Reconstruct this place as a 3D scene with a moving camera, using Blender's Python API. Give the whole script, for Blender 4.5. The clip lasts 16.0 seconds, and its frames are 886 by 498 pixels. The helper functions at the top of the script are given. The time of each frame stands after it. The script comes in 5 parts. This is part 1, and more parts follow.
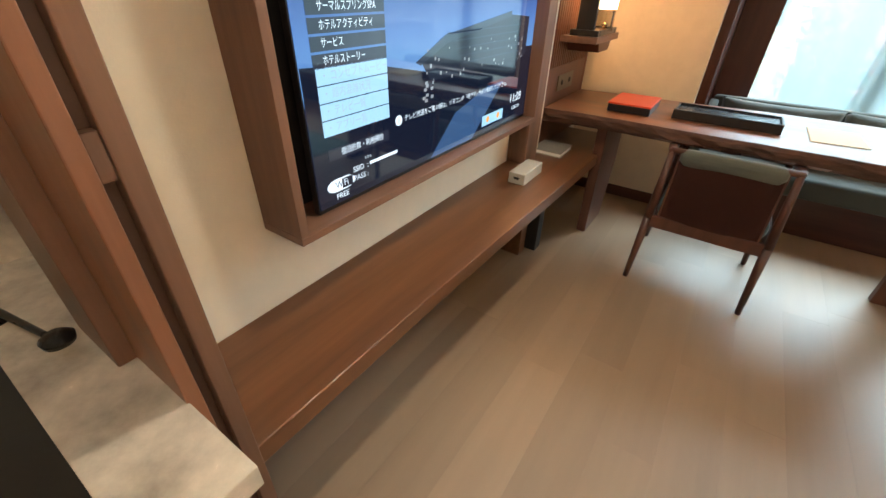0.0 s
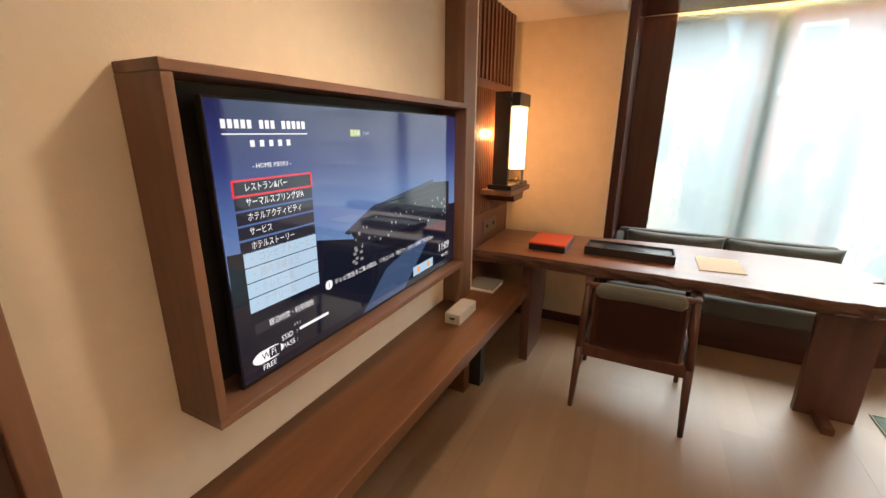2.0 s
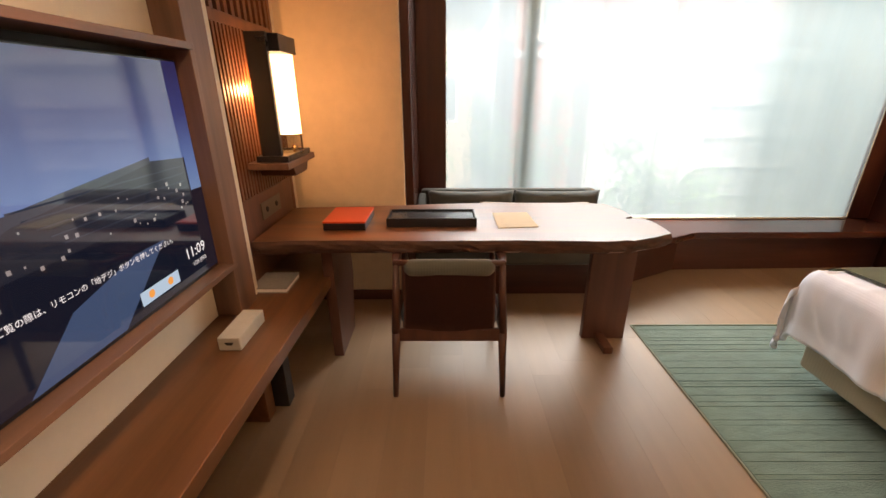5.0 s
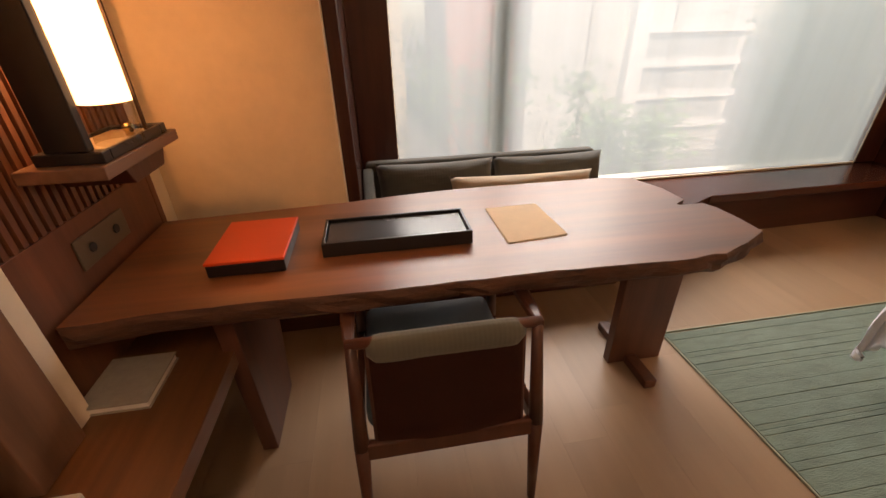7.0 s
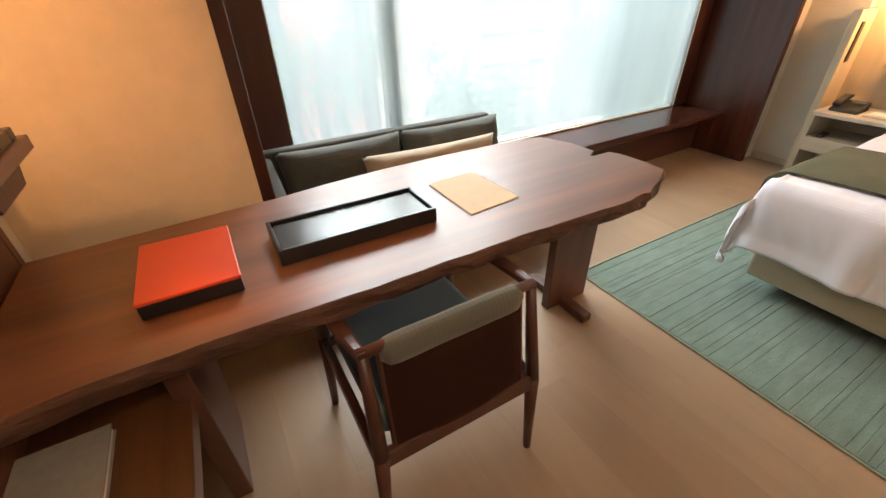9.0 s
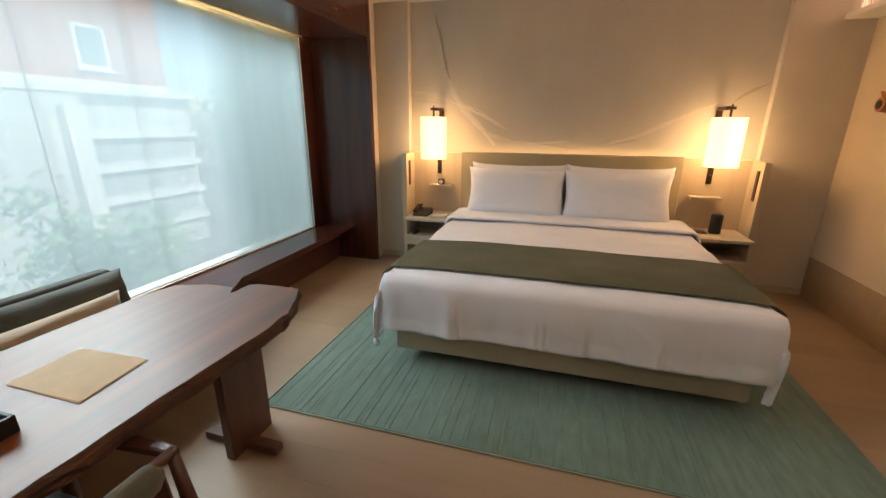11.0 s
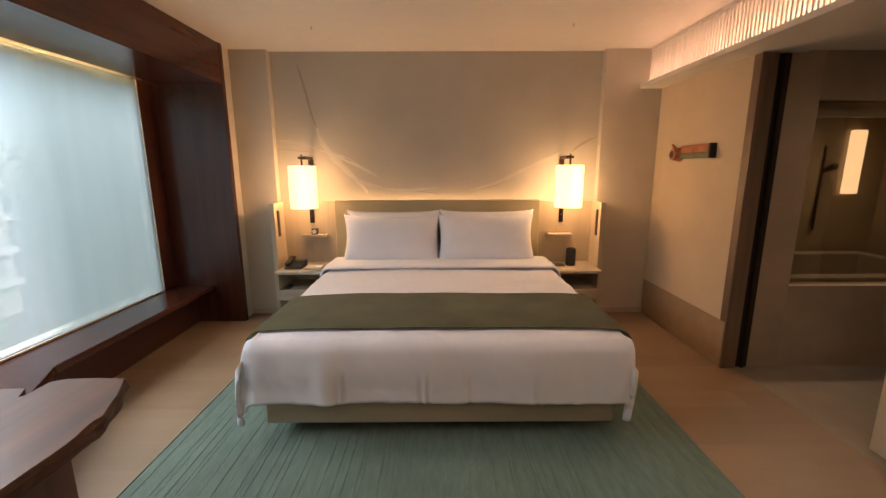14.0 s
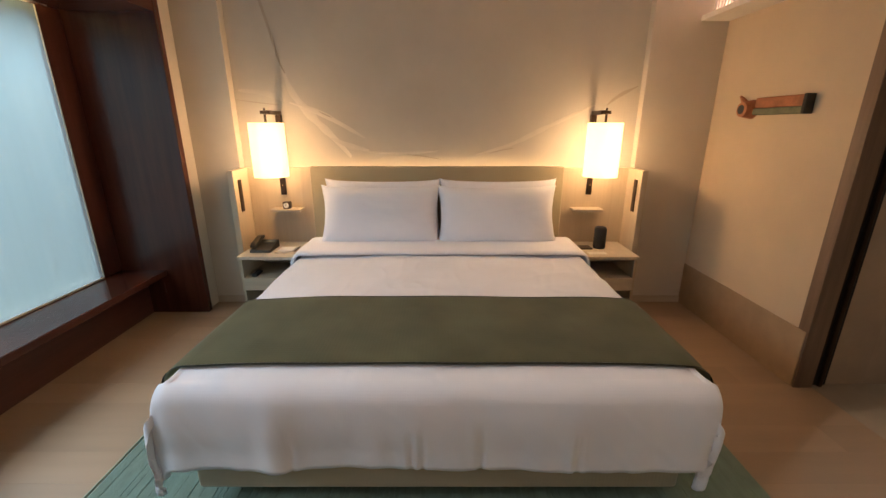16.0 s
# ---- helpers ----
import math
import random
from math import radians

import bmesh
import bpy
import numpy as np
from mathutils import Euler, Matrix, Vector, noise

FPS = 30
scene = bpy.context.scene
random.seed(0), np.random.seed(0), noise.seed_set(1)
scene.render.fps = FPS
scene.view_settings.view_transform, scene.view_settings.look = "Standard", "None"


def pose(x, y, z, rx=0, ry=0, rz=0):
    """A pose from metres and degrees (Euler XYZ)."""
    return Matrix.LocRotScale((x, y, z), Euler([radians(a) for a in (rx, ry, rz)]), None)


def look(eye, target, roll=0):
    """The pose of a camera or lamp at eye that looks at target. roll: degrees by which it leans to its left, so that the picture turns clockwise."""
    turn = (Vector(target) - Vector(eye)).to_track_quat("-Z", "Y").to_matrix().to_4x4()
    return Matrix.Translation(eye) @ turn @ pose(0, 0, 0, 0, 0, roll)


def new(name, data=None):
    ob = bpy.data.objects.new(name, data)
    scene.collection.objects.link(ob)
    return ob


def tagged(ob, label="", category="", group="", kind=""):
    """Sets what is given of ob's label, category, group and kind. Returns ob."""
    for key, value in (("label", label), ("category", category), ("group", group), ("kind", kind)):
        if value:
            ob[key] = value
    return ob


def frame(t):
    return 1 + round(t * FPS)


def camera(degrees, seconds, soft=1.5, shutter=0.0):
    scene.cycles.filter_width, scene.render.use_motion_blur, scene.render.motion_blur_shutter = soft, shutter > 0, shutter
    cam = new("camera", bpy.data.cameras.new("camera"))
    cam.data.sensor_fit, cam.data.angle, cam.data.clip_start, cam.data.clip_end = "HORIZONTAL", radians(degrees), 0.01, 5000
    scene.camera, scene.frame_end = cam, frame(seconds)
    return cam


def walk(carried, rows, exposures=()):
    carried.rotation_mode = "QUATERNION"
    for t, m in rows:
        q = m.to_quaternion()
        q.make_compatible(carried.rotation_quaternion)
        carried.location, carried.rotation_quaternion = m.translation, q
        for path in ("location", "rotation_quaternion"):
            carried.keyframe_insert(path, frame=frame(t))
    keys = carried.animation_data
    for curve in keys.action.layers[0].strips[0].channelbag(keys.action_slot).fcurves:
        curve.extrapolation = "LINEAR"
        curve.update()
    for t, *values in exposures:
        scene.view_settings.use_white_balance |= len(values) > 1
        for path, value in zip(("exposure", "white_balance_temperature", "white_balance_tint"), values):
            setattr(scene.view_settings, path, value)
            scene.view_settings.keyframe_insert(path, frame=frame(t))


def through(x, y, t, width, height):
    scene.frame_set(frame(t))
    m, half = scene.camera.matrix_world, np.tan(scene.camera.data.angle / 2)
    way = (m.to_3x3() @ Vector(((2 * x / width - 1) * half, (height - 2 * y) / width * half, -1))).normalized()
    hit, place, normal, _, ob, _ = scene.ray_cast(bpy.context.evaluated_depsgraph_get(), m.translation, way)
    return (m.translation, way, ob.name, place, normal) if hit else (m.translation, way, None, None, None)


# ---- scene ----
cam = camera(94.9, 16.0)
PATH = [
    (0, (0.265, 1.856, 1.293), (-0.665, 3.249, 0.2), 1.4),
    (0.5, (0.297, 1.844, 1.352), (-0.673, 3.383, 0.523), 1.2),
    (1, (0.333, 1.857, 1.397), (-0.658, 3.463, 0.736), 0.6),
    (1.5, (0.336, 1.881, 1.415), (-0.62, 3.538, 0.833), 0.8),
    (2, (0.328, 1.884, 1.416), (-0.536, 3.6, 0.859), 0.4),
    (2.5, (0.309, 1.897, 1.415), (-0.383, 3.688, 0.855), 0.1),
    (3, (0.316, 1.916, 1.406), (-0.17, 3.773, 0.845), -0.0),
    (3.5, (0.343, 1.937, 1.41), (0.043, 3.826, 0.824), -0.1),
    (4, (0.347, 1.95, 1.395), (0.192, 3.847, 0.779), -0.3),
    (6.5, (0.276, 3.023, 1.376), (0.444, 4.798, 0.469), -0.6),
    (7, (0.235, 3.152, 1.353), (0.505, 4.88, 0.384), -1.3),
    (7.5, (0.149, 3.212, 1.356), (0.497, 4.876, 0.302), -2.0),
    (8, (0.045, 3.271, 1.342), (0.523, 4.865, 0.232), -2.0),
    (8.5, (0.01, 3.271, 1.343), (0.593, 4.811, 0.207), -2.2),
    (9, (-0.022, 3.296, 1.346), (0.805, 4.759, 0.263), -1.3),
    (9.5, (-0.004, 3.292, 1.367), (1.152, 4.609, 0.404), -0.1),
    (10, (0.007, 3.22, 1.394), (1.479, 4.301, 0.578), 0.7),
    (12.3, (0.021, 3.019, 1.476), (1.982, 3.085, 1.087), -0.4),
    (12.5, (0.026, 3.02, 1.459), (1.992, 3.063, 1.091), -0.3),
    (13, (0.025, 3.029, 1.475), (1.994, 3.047, 1.12), -0.3),
    (13.5, (0.029, 3.022, 1.471), (1.997, 3.033, 1.116), -0.2),
    (14, (0.092, 3.006, 1.477), (2.055, 3.0, 1.094), -0.2),
    (14.5, (0.305, 3.028, 1.452), (2.263, 3.011, 1.043), -0.2),
    (15, (0.495, 3.079, 1.472), (2.44, 3.049, 1.005), -0.2),
    (15.5, (0.698, 3.009, 1.46), (2.632, 2.998, 0.953), -0.1),
    (16, (0.838, 3.001, 1.498), (2.751, 3.001, 0.916), -0.0),
]

EXPOSURES = [(0.0, 0.62, 5750, 3), (1.5, 0.28, 6950, 17), (2.5, 0.20, 7150, 19), (3.5, 0.28, 7300, 21), (4.2, 0.28, 7400, 22), (6.3, -0.4, 8650, 35), (7.5, -0.38, 8900, 37), (8.0, -0.3, 8100, 28), (8.5, 0.22, 7400, 23), (9.5, 0.18, 7000, 15), (10.0, -0.31, 6500, 8), (12.3, -0.56, 6950, 21), (14.5, -0.53, 6850, 21), (16.0, -0.46, 6150, 14)]
walk(cam, [(t, look(eye, target, roll)) for t, eye, target, roll in PATH], EXPOSURES)

# ---- daylight ----
world = bpy.data.worlds.new("sky_world")
scene.world = world
world.use_nodes = True
wn = world.node_tree.nodes
sky = wn.new("ShaderNodeTexSky")
sky.sky_type, sky.sun_disc = "NISHITA", False
sky.sun_elevation, sky.sun_rotation = radians(38), radians(200)
world.node_tree.links.new(sky.outputs[0], wn["Background"].inputs[0])
wn["Background"].inputs[1].default_value = 0.15
sun_data = bpy.data.lights.new("sun", "SUN")
sun_data.energy, sun_data.angle, sun_data.color = 4.0, radians(0.5), (1.0, 0.95, 0.88)
sun = new("sun", sun_data)
sun.matrix_world = look((3, -8, 14), (2, 14, -1))
# the sky's light on the window, from above the opening and outside it
sky_lamp_data = bpy.data.lights.new("window_sky", "AREA")
sky_lamp_data.shape, sky_lamp_data.size, sky_lamp_data.size_y = "RECTANGLE", 4.6, 2.6
sky_lamp_data.energy, sky_lamp_data.color = 1550, (0.79, 0.94, 0.99)
sky_lamp = new("window_sky", sky_lamp_data)
sky_lamp.matrix_world = look((2.0, 8.3, 3.95), (2.2, 5.6, 1.3))


def unseen_spot(x, y, z, watts):
    """A warm ceiling spot out of view, assumed to be there."""
    d = bpy.data.lights.new("unseen_spot_light", "SPOT")
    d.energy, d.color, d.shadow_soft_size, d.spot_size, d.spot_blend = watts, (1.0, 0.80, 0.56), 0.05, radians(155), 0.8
    o = new("unseen_spot_light", d)
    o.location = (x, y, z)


# The counter's spot is inferred; the others are fill added out of view.
UNSEEN_SPOTS = [(0.02, 2.85, 2.125, 50), (-0.55, 1.60, 2.125, 6), (0.9, 1.6, 2.575, 34), (2.45, 2.45, 2.575, 15), (2.45, 3.60, 2.575, 15), (2.3, 0.1, 2.235, 13), (3.55, -0.45, 2.235, 75)]
for spot in UNSEEN_SPOTS:
    unseen_spot(*spot)

# ---- materials ----
def shader(name):
    m = bpy.data.materials.new(name)
    m.use_nodes = True
    return m, m.node_tree.nodes, m.node_tree.links, m.node_tree.nodes["Principled BSDF"]


def surface(name, col, rough=0.6, var=0.12, scale=6.0, stretch=(1, 1, 1), bump=0.1, fine=90.0, metal=0.0, big=0.8, bigvar=0.08,
            sheen=0.0, per_object=0.0, spec=0.5):
    """A procedural surface: grain at one scale, stains at another, fine relief."""
    m, n, l, p = shader(name)
    tc = n.new("ShaderNodeTexCoord")
    mp = n.new("ShaderNodeMapping")
    mp.inputs["Scale"].default_value = stretch
    info = n.new("ShaderNodeObjectInfo")
    cmb = n.new("ShaderNodeVectorMath")
    cmb.operation = "SCALE"
    cmb.inputs[0].default_value = (7.3, 3.1, 5.7)
    l.new(info.outputs["Random"], cmb.inputs["Scale"])
    add = n.new("ShaderNodeVectorMath")
    add.operation = "ADD"
    l.new(tc.outputs["Object"], add.inputs[0])
    l.new(cmb.outputs[0], add.inputs[1])
    l.new(add.outputs[0], mp.inputs[0])
    g = n.new("ShaderNodeTexNoise")
    g.inputs["Scale"].default_value, g.inputs["Detail"].default_value, g.inputs["Roughness"].default_value = scale, 6, 0.6
    l.new(mp.outputs[0], g.inputs["Vector"])
    b = n.new("ShaderNodeTexNoise")
    b.inputs["Scale"].default_value, b.inputs["Detail"].default_value = big, 3
    l.new(add.outputs[0], b.inputs["Vector"])
    ramp = n.new("ShaderNodeValToRGB")
    ramp.color_ramp.elements[0].position, ramp.color_ramp.elements[1].position = 0.3, 0.7
    ramp.color_ramp.elements[0].color = (*[c * (1 - var) for c in col], 1)
    ramp.color_ramp.elements[1].color = (*[min(1, c * (1 + var)) for c in col], 1)
    l.new(g.outputs["Fac"], ramp.inputs[0])
    mul = n.new("ShaderNodeMapRange")
    mul.inputs["From Min"].default_value, mul.inputs["From Max"].default_value = 0.3, 0.7
    mul.inputs["To Min"].default_value, mul.inputs["To Max"].default_value = 1 - bigvar, 1 + bigvar
    l.new(b.outputs["Fac"], mul.inputs["Value"])
    last = mul.outputs[0]
    if per_object:
        r = n.new("ShaderNodeMapRange")
        r.inputs["To Min"].default_value, r.inputs["To Max"].default_value = 1 - per_object, 1 + per_object
        l.new(info.outputs["Random"], r.inputs["Value"])
        mm = n.new("ShaderNodeMath")
        mm.operation = "MULTIPLY"
        l.new(last, mm.inputs[0])
        l.new(r.outputs[0], mm.inputs[1])
        last = mm.outputs[0]
    mix = n.new("ShaderNodeVectorMath")
    mix.operation = "SCALE"
    l.new(ramp.outputs[0], mix.inputs[0])
    l.new(last, mix.inputs["Scale"])
    l.new(mix.outputs[0], p.inputs["Base Color"])
    rr = n.new("ShaderNodeMapRange")
    rr.inputs["To Min"].default_value, rr.inputs["To Max"].default_value = max(0.02, rough - 0.08), min(1, rough + 0.08)
    l.new(g.outputs["Fac"], rr.inputs["Value"])
    l.new(rr.outputs[0], p.inputs["Roughness"])
    p.inputs["Metallic"].default_value = metal
    p.inputs["Specular IOR Level"].default_value = spec
    p.inputs["Sheen Weight"].default_value = sheen
    if bump:
        f = n.new("ShaderNodeTexNoise")
        f.inputs["Scale"].default_value, f.inputs["Detail"].default_value = fine, 4
        l.new(mp.outputs[0], f.inputs["Vector"])
        bp = n.new("ShaderNodeBump")
        bp.inputs["Strength"].default_value, bp.inputs["Distance"].default_value = bump, 0.004
        l.new(f.outputs["Fac"], bp.inputs["Height"])
        l.new(bp.outputs[0], p.inputs["Normal"])
    return m


def wood(name, col, axis, rough=0.4, var=0.3, per_object=0.0, bump=0.12, scale=7.0):
    st = [1.0, 1.0, 1.0]
    st["xyz".index(axis)] = 0.07
    st = [v * 2.2 for v in st]
    return surface(name, col, rough, var, scale, st, bump, 26, 0, 0.7, 0.1, 0, per_object)


def weave(name, col, rough=0.9, count=420.0, bump=0.25, var=0.12, sheen=0.2):
    """A woven cloth: two crossed waves for the threads."""
    m, n, l, p = shader(name)
    tc = n.new("ShaderNodeTexCoord")
    h = None
    for ax in ("X", "Y", "Z"):
        w = n.new("ShaderNodeTexWave")
        w.bands_direction = ax
        w.inputs["Scale"].default_value, w.inputs["Distortion"].default_value, w.inputs["Detail"].default_value = count / 20, 0.6, 1
        l.new(tc.outputs["Object"], w.inputs["Vector"])
        if h is None:
            h = w.outputs["Fac"]
        else:
            a = n.new("ShaderNodeMath")
            a.operation = "ADD"
            l.new(h, a.inputs[0])
            l.new(w.outputs["Fac"], a.inputs[1])
            h = a.outputs[0]
    g = n.new("ShaderNodeTexNoise")
    g.inputs["Scale"].default_value, g.inputs["Detail"].default_value = 3.0, 8
    l.new(tc.outputs["Object"], g.inputs["Vector"])
    ramp = n.new("ShaderNodeValToRGB")
    ramp.color_ramp.elements[0].position, ramp.color_ramp.elements[1].position = 0.3, 0.72
    ramp.color_ramp.elements[0].color = (*[c * (1 - var) for c in col], 1)
    ramp.color_ramp.elements[1].color = (*[min(1, c * (1 + var)) for c in col], 1)
    l.new(g.outputs["Fac"], ramp.inputs[0])
    l.new(ramp.outputs[0], p.inputs["Base Color"])
    p.inputs["Roughness"].default_value, p.inputs["Sheen Weight"].default_value = rough, sheen
    p.inputs["Specular IOR Level"].default_value = 0.2
    bp = n.new("ShaderNodeBump")
    bp.inputs["Strength"].default_value, bp.inputs["Distance"].default_value = bump, 0.001
    l.new(h, bp.inputs["Height"])
    l.new(bp.outputs[0], p.inputs["Normal"])
    return m


def glow(name, col, strength):
    m, n, l, p = shader(name)
    p.inputs["Base Color"].default_value = (*[c * 0.5 for c in col], 1)
    p.inputs["Emission Color"].default_value = (*col, 1)
    p.inputs["Emission Strength"].default_value = strength
    p.inputs["Roughness"].default_value = 0.8
    return m


def shade_cloth(name, through=(0.80, 0.76, 0.67), face=(0.72, 0.66, 0.54)):
    """Cream lampshade cloth that the bulb inside shines through; a fine horizontal weave."""
    m, n, l, p = shader(name)
    n.remove(p)
    out = n["Material Output"]
    tc, mp, nz = n.new("ShaderNodeTexCoord"), n.new("ShaderNodeMapping"), n.new("ShaderNodeTexNoise")
    mp.inputs["Scale"].default_value = (12, 12, 160)
    nz.inputs["Scale"].default_value = 1.0
    l.new(tc.outputs["Object"], mp.inputs[0])
    l.new(mp.outputs[0], nz.inputs["Vector"])
    mr = n.new("ShaderNodeMapRange")
    mr.inputs["To Min"].default_value, mr.inputs["To Max"].default_value = 0.40, 0.60
    l.new(nz.outputs["Fac"], mr.inputs["Value"])
    tl, df, mix = n.new("ShaderNodeBsdfTranslucent"), n.new("ShaderNodeBsdfDiffuse"), n.new("ShaderNodeMixShader")
    em, both = n.new("ShaderNodeEmission"), n.new("ShaderNodeAddShader")
    em.inputs[0].default_value, em.inputs[1].default_value = (1.0, 0.74, 0.38, 1), 1.25
    tl.inputs[0].default_value = (*through, 1)
    df.inputs[0].default_value = (*face, 1)
    l.new(mr.outputs[0], mix.inputs[0])
    l.new(df.outputs[0], mix.inputs[1])
    l.new(tl.outputs[0], mix.inputs[2])
    l.new(mix.outputs[0], both.inputs[0])
    l.new(em.outputs[0], both.inputs[1])
    l.new(both.outputs[0], out.inputs[0])
    return m


def clear_glass(name, tint=(0.93, 0.97, 0.96), rough=0.0):
    m, n, l, p = shader(name)
    n.remove(p)
    out = n["Material Output"]
    t, g, mix = (n.new("ShaderNodeBsdfTransparent"), n.new("ShaderNodeBsdfGlossy"), n.new("ShaderNodeMixShader"))
    t.inputs[0].default_value = (*tint, 1)
    g.inputs["Roughness"].default_value = rough
    mix.inputs[0].default_value = 0.06
    l.new(t.outputs[0], mix.inputs[1])
    l.new(g.outputs[0], mix.inputs[2])
    l.new(mix.outputs[0], out.inputs[0])
    return m


def sheer_cloth(name, col=(0.32, 0.385, 0.405), see=0.40, edge=False):
    """Thin blind cloth: lets some of the view through, scatters the rest. Faint vertical folds and threads in it."""
    m, n, l, p = shader(name)
    n.remove(p)
    out = n["Material Output"]
    tc = n.new("ShaderNodeTexCoord")
    mp = n.new("ShaderNodeMapping")
    mp.inputs["Scale"].default_value = (2.6, 1, 0.12)
    l.new(tc.outputs["Object"], mp.inputs[0])
    nz = n.new("ShaderNodeTexNoise")
    nz.inputs["Scale"].default_value, nz.inputs["Detail"].default_value = 2.2, 5
    l.new(mp.outputs[0], nz.inputs["Vector"])
    mr = n.new("ShaderNodeMapRange")
    mr.inputs["From Min"].default_value, mr.inputs["From Max"].default_value = 0.3, 0.7
    mr.inputs["To Min"].default_value, mr.inputs["To Max"].default_value = see - 0.035, see + 0.035
    l.new(nz.outputs["Fac"], mr.inputs["Value"])
    amount = mr.outputs[0]
    if edge:
        # the cloth thins out towards its free edge
        sx, thin, most = n.new("ShaderNodeSeparateXYZ"), n.new("ShaderNodeMapRange"), n.new("ShaderNodeMath")
        l.new(tc.outputs["Generated"], sx.inputs[0])
        thin.inputs["From Min"].default_value, thin.inputs["From Max"].default_value = 0.02, 0.32
        thin.inputs["To Min"].default_value, thin.inputs["To Max"].default_value = 0.95, 0.0
        l.new(sx.outputs["X"], thin.inputs["Value"])
        most.operation = "MAXIMUM"
        l.new(amount, most.inputs[0])
        l.new(thin.outputs[0], most.inputs[1])
        amount = most.outputs[0]
    t, tl, df = n.new("ShaderNodeBsdfTransparent"), n.new("ShaderNodeBsdfTranslucent"), n.new("ShaderNodeBsdfDiffuse")
    tl.inputs[0].default_value = (*col, 1)
    df.inputs[0].default_value = (*col, 1)
    a, b = n.new("ShaderNodeMixShader"), n.new("ShaderNodeMixShader")
    a.inputs[0].default_value = 0.35
    l.new(tl.outputs[0], a.inputs[1])
    l.new(df.outputs[0], a.inputs[2])
    l.new(amount, b.inputs[0])
    l.new(a.outputs[0], b.inputs[1])
    l.new(t.outputs[0], b.inputs[2])
    l.new(b.outputs[0], out.inputs[0])
    return m


PLASTER = surface("plaster_cream", (0.80, 0.72, 0.585), 0.85, 0.03, 14, bump=0.12, fine=160, bigvar=0.025)
# Same plaster as the cream; the lamp's warmth is put into its colour.
PLASTER_LAMPLIT = surface("plaster_lamplit", (0.77, 0.63, 0.45), 0.85, 0.04, 14, bump=0.15, fine=150, bigvar=0.03)
CEILING = surface("ceiling_paint", (0.80, 0.74, 0.67), 0.9, 0.02, 10, bump=0.05, fine=200, bigvar=0.02)
PANEL_CLOTH = weave("wall_cloth_grey", (0.535, 0.50, 0.44), count=300, bump=0.12, var=0.05, sheen=0.1)
PILASTER_CLOTH = weave("wall_cloth_taupe", (0.60, 0.54, 0.455), count=300, bump=0.12, var=0.05, sheen=0.1)
SOUTH_CLOTH = weave("wall_cloth_tan", (0.67, 0.535, 0.37), count=300, bump=0.1, var=0.04, sheen=0.1)
WAINSCOT = surface("leather_panel_brown", (0.40, 0.28, 0.17), 0.6, 0.08, 10, bump=0.2, fine=120)
DARK_Z = wood("mahogany_upright", (0.075, 0.022, 0.013), "z", 0.36)
DARK_X = wood("mahogany_along_x", (0.075, 0.025, 0.016), "x", 0.36)
DARK_Y = wood("mahogany_along_y", (0.055, 0.021, 0.014), "y", 0.45)
LACQUER_X = wood("lacquered_mahogany_along_x", (0.075, 0.022, 0.013), "x", 0.20, bump=0.03)
LACQUER_Z = wood("lacquered_mahogany_upright", (0.075, 0.022, 0.013), "z", 0.24, bump=0.03)
WALNUT_Y = wood("walnut_along_y", (0.20, 0.102, 0.062), "y", 0.42)
WALNUT_Z = wood("walnut_upright", (0.20, 0.102, 0.062), "z", 0.42)
BENCH_WOOD = wood("bench_wood", (0.152, 0.062, 0.025), "y", 0.36)
LATTICE_WOOD = wood("lattice_wood", (0.16, 0.060, 0.031), "z", 0.45)
DESK_WOOD = wood("desk_slab_wood", (0.200, 0.068, 0.025), "x", 0.38, 0.42, bump=0.03, scale=5.0)
DESK_WOOD.node_tree.nodes["Principled BSDF"].inputs["Specular IOR Level"].default_value = 1.0
BARK_EDGE = surface("live_edge_wood", (0.085, 0.036, 0.020), 0.7, 0.5, 9, (1, 1, 4), 0.9, 30)
DESK_LEG = wood("desk_leg_wood", (0.115, 0.047, 0.030), "z", 0.42)
CHAIR_WOOD = wood("chair_wood", (0.080, 0.029, 0.018), "z", 0.4)
CHAIR_BACK = surface("chair_back_leather", (0.060, 0.022, 0.015), 0.9, 0.12, 8, bump=0.25, fine=180, spec=0.25)
CHAIR_CLOTH = weave("chair_cloth_olive", (0.112, 0.112, 0.09), count=500)
SEAT_LEATHER = surface("seat_leather_blue", (0.085, 0.14, 0.175), 0.45, 0.1, 7, bump=0.2, fine=200)
FLOOR_WOOD = wood("oak_plank", (0.325, 0.220, 0.140), "y", 0.42, 0.06, 0.05, 0.02)
JOINT = surface("floor_joint", (0.25, 0.165, 0.10), 0.9, 0.1)
STONE = surface("stone_tile_beige", (0.29, 0.235, 0.175), 0.4, 0.12, 5, bump=0.05)
MARBLE = surface("marble_grey_beige", (0.55, 0.48, 0.395), 0.25, 0.40, 9, (1, 1, 1), 0.04, 60, bigvar=0.2, big=2.0)
RUG = surface("rug_green_pile", (0.122, 0.190, 0.152), 0.95, 0.22, 30, (0.25, 1, 1), 0.8, 260, bigvar=0.14, big=1.5, sheen=0.3)
RUG_EDGE = surface("rug_binding", (0.30, 0.34, 0.26), 0.9, 0.1, 30, bump=0.4)
# White linen with the window's blue cast put into its base colour.
LINEN = weave("skylit_white_linen", (0.87, 0.875, 0.95), count=700, bump=0.08, var=0.02, sheen=0.15)
RUNNER = weave("olive_runner_cloth", (0.225, 0.225, 0.13), count=420, bump=0.3, var=0.2)
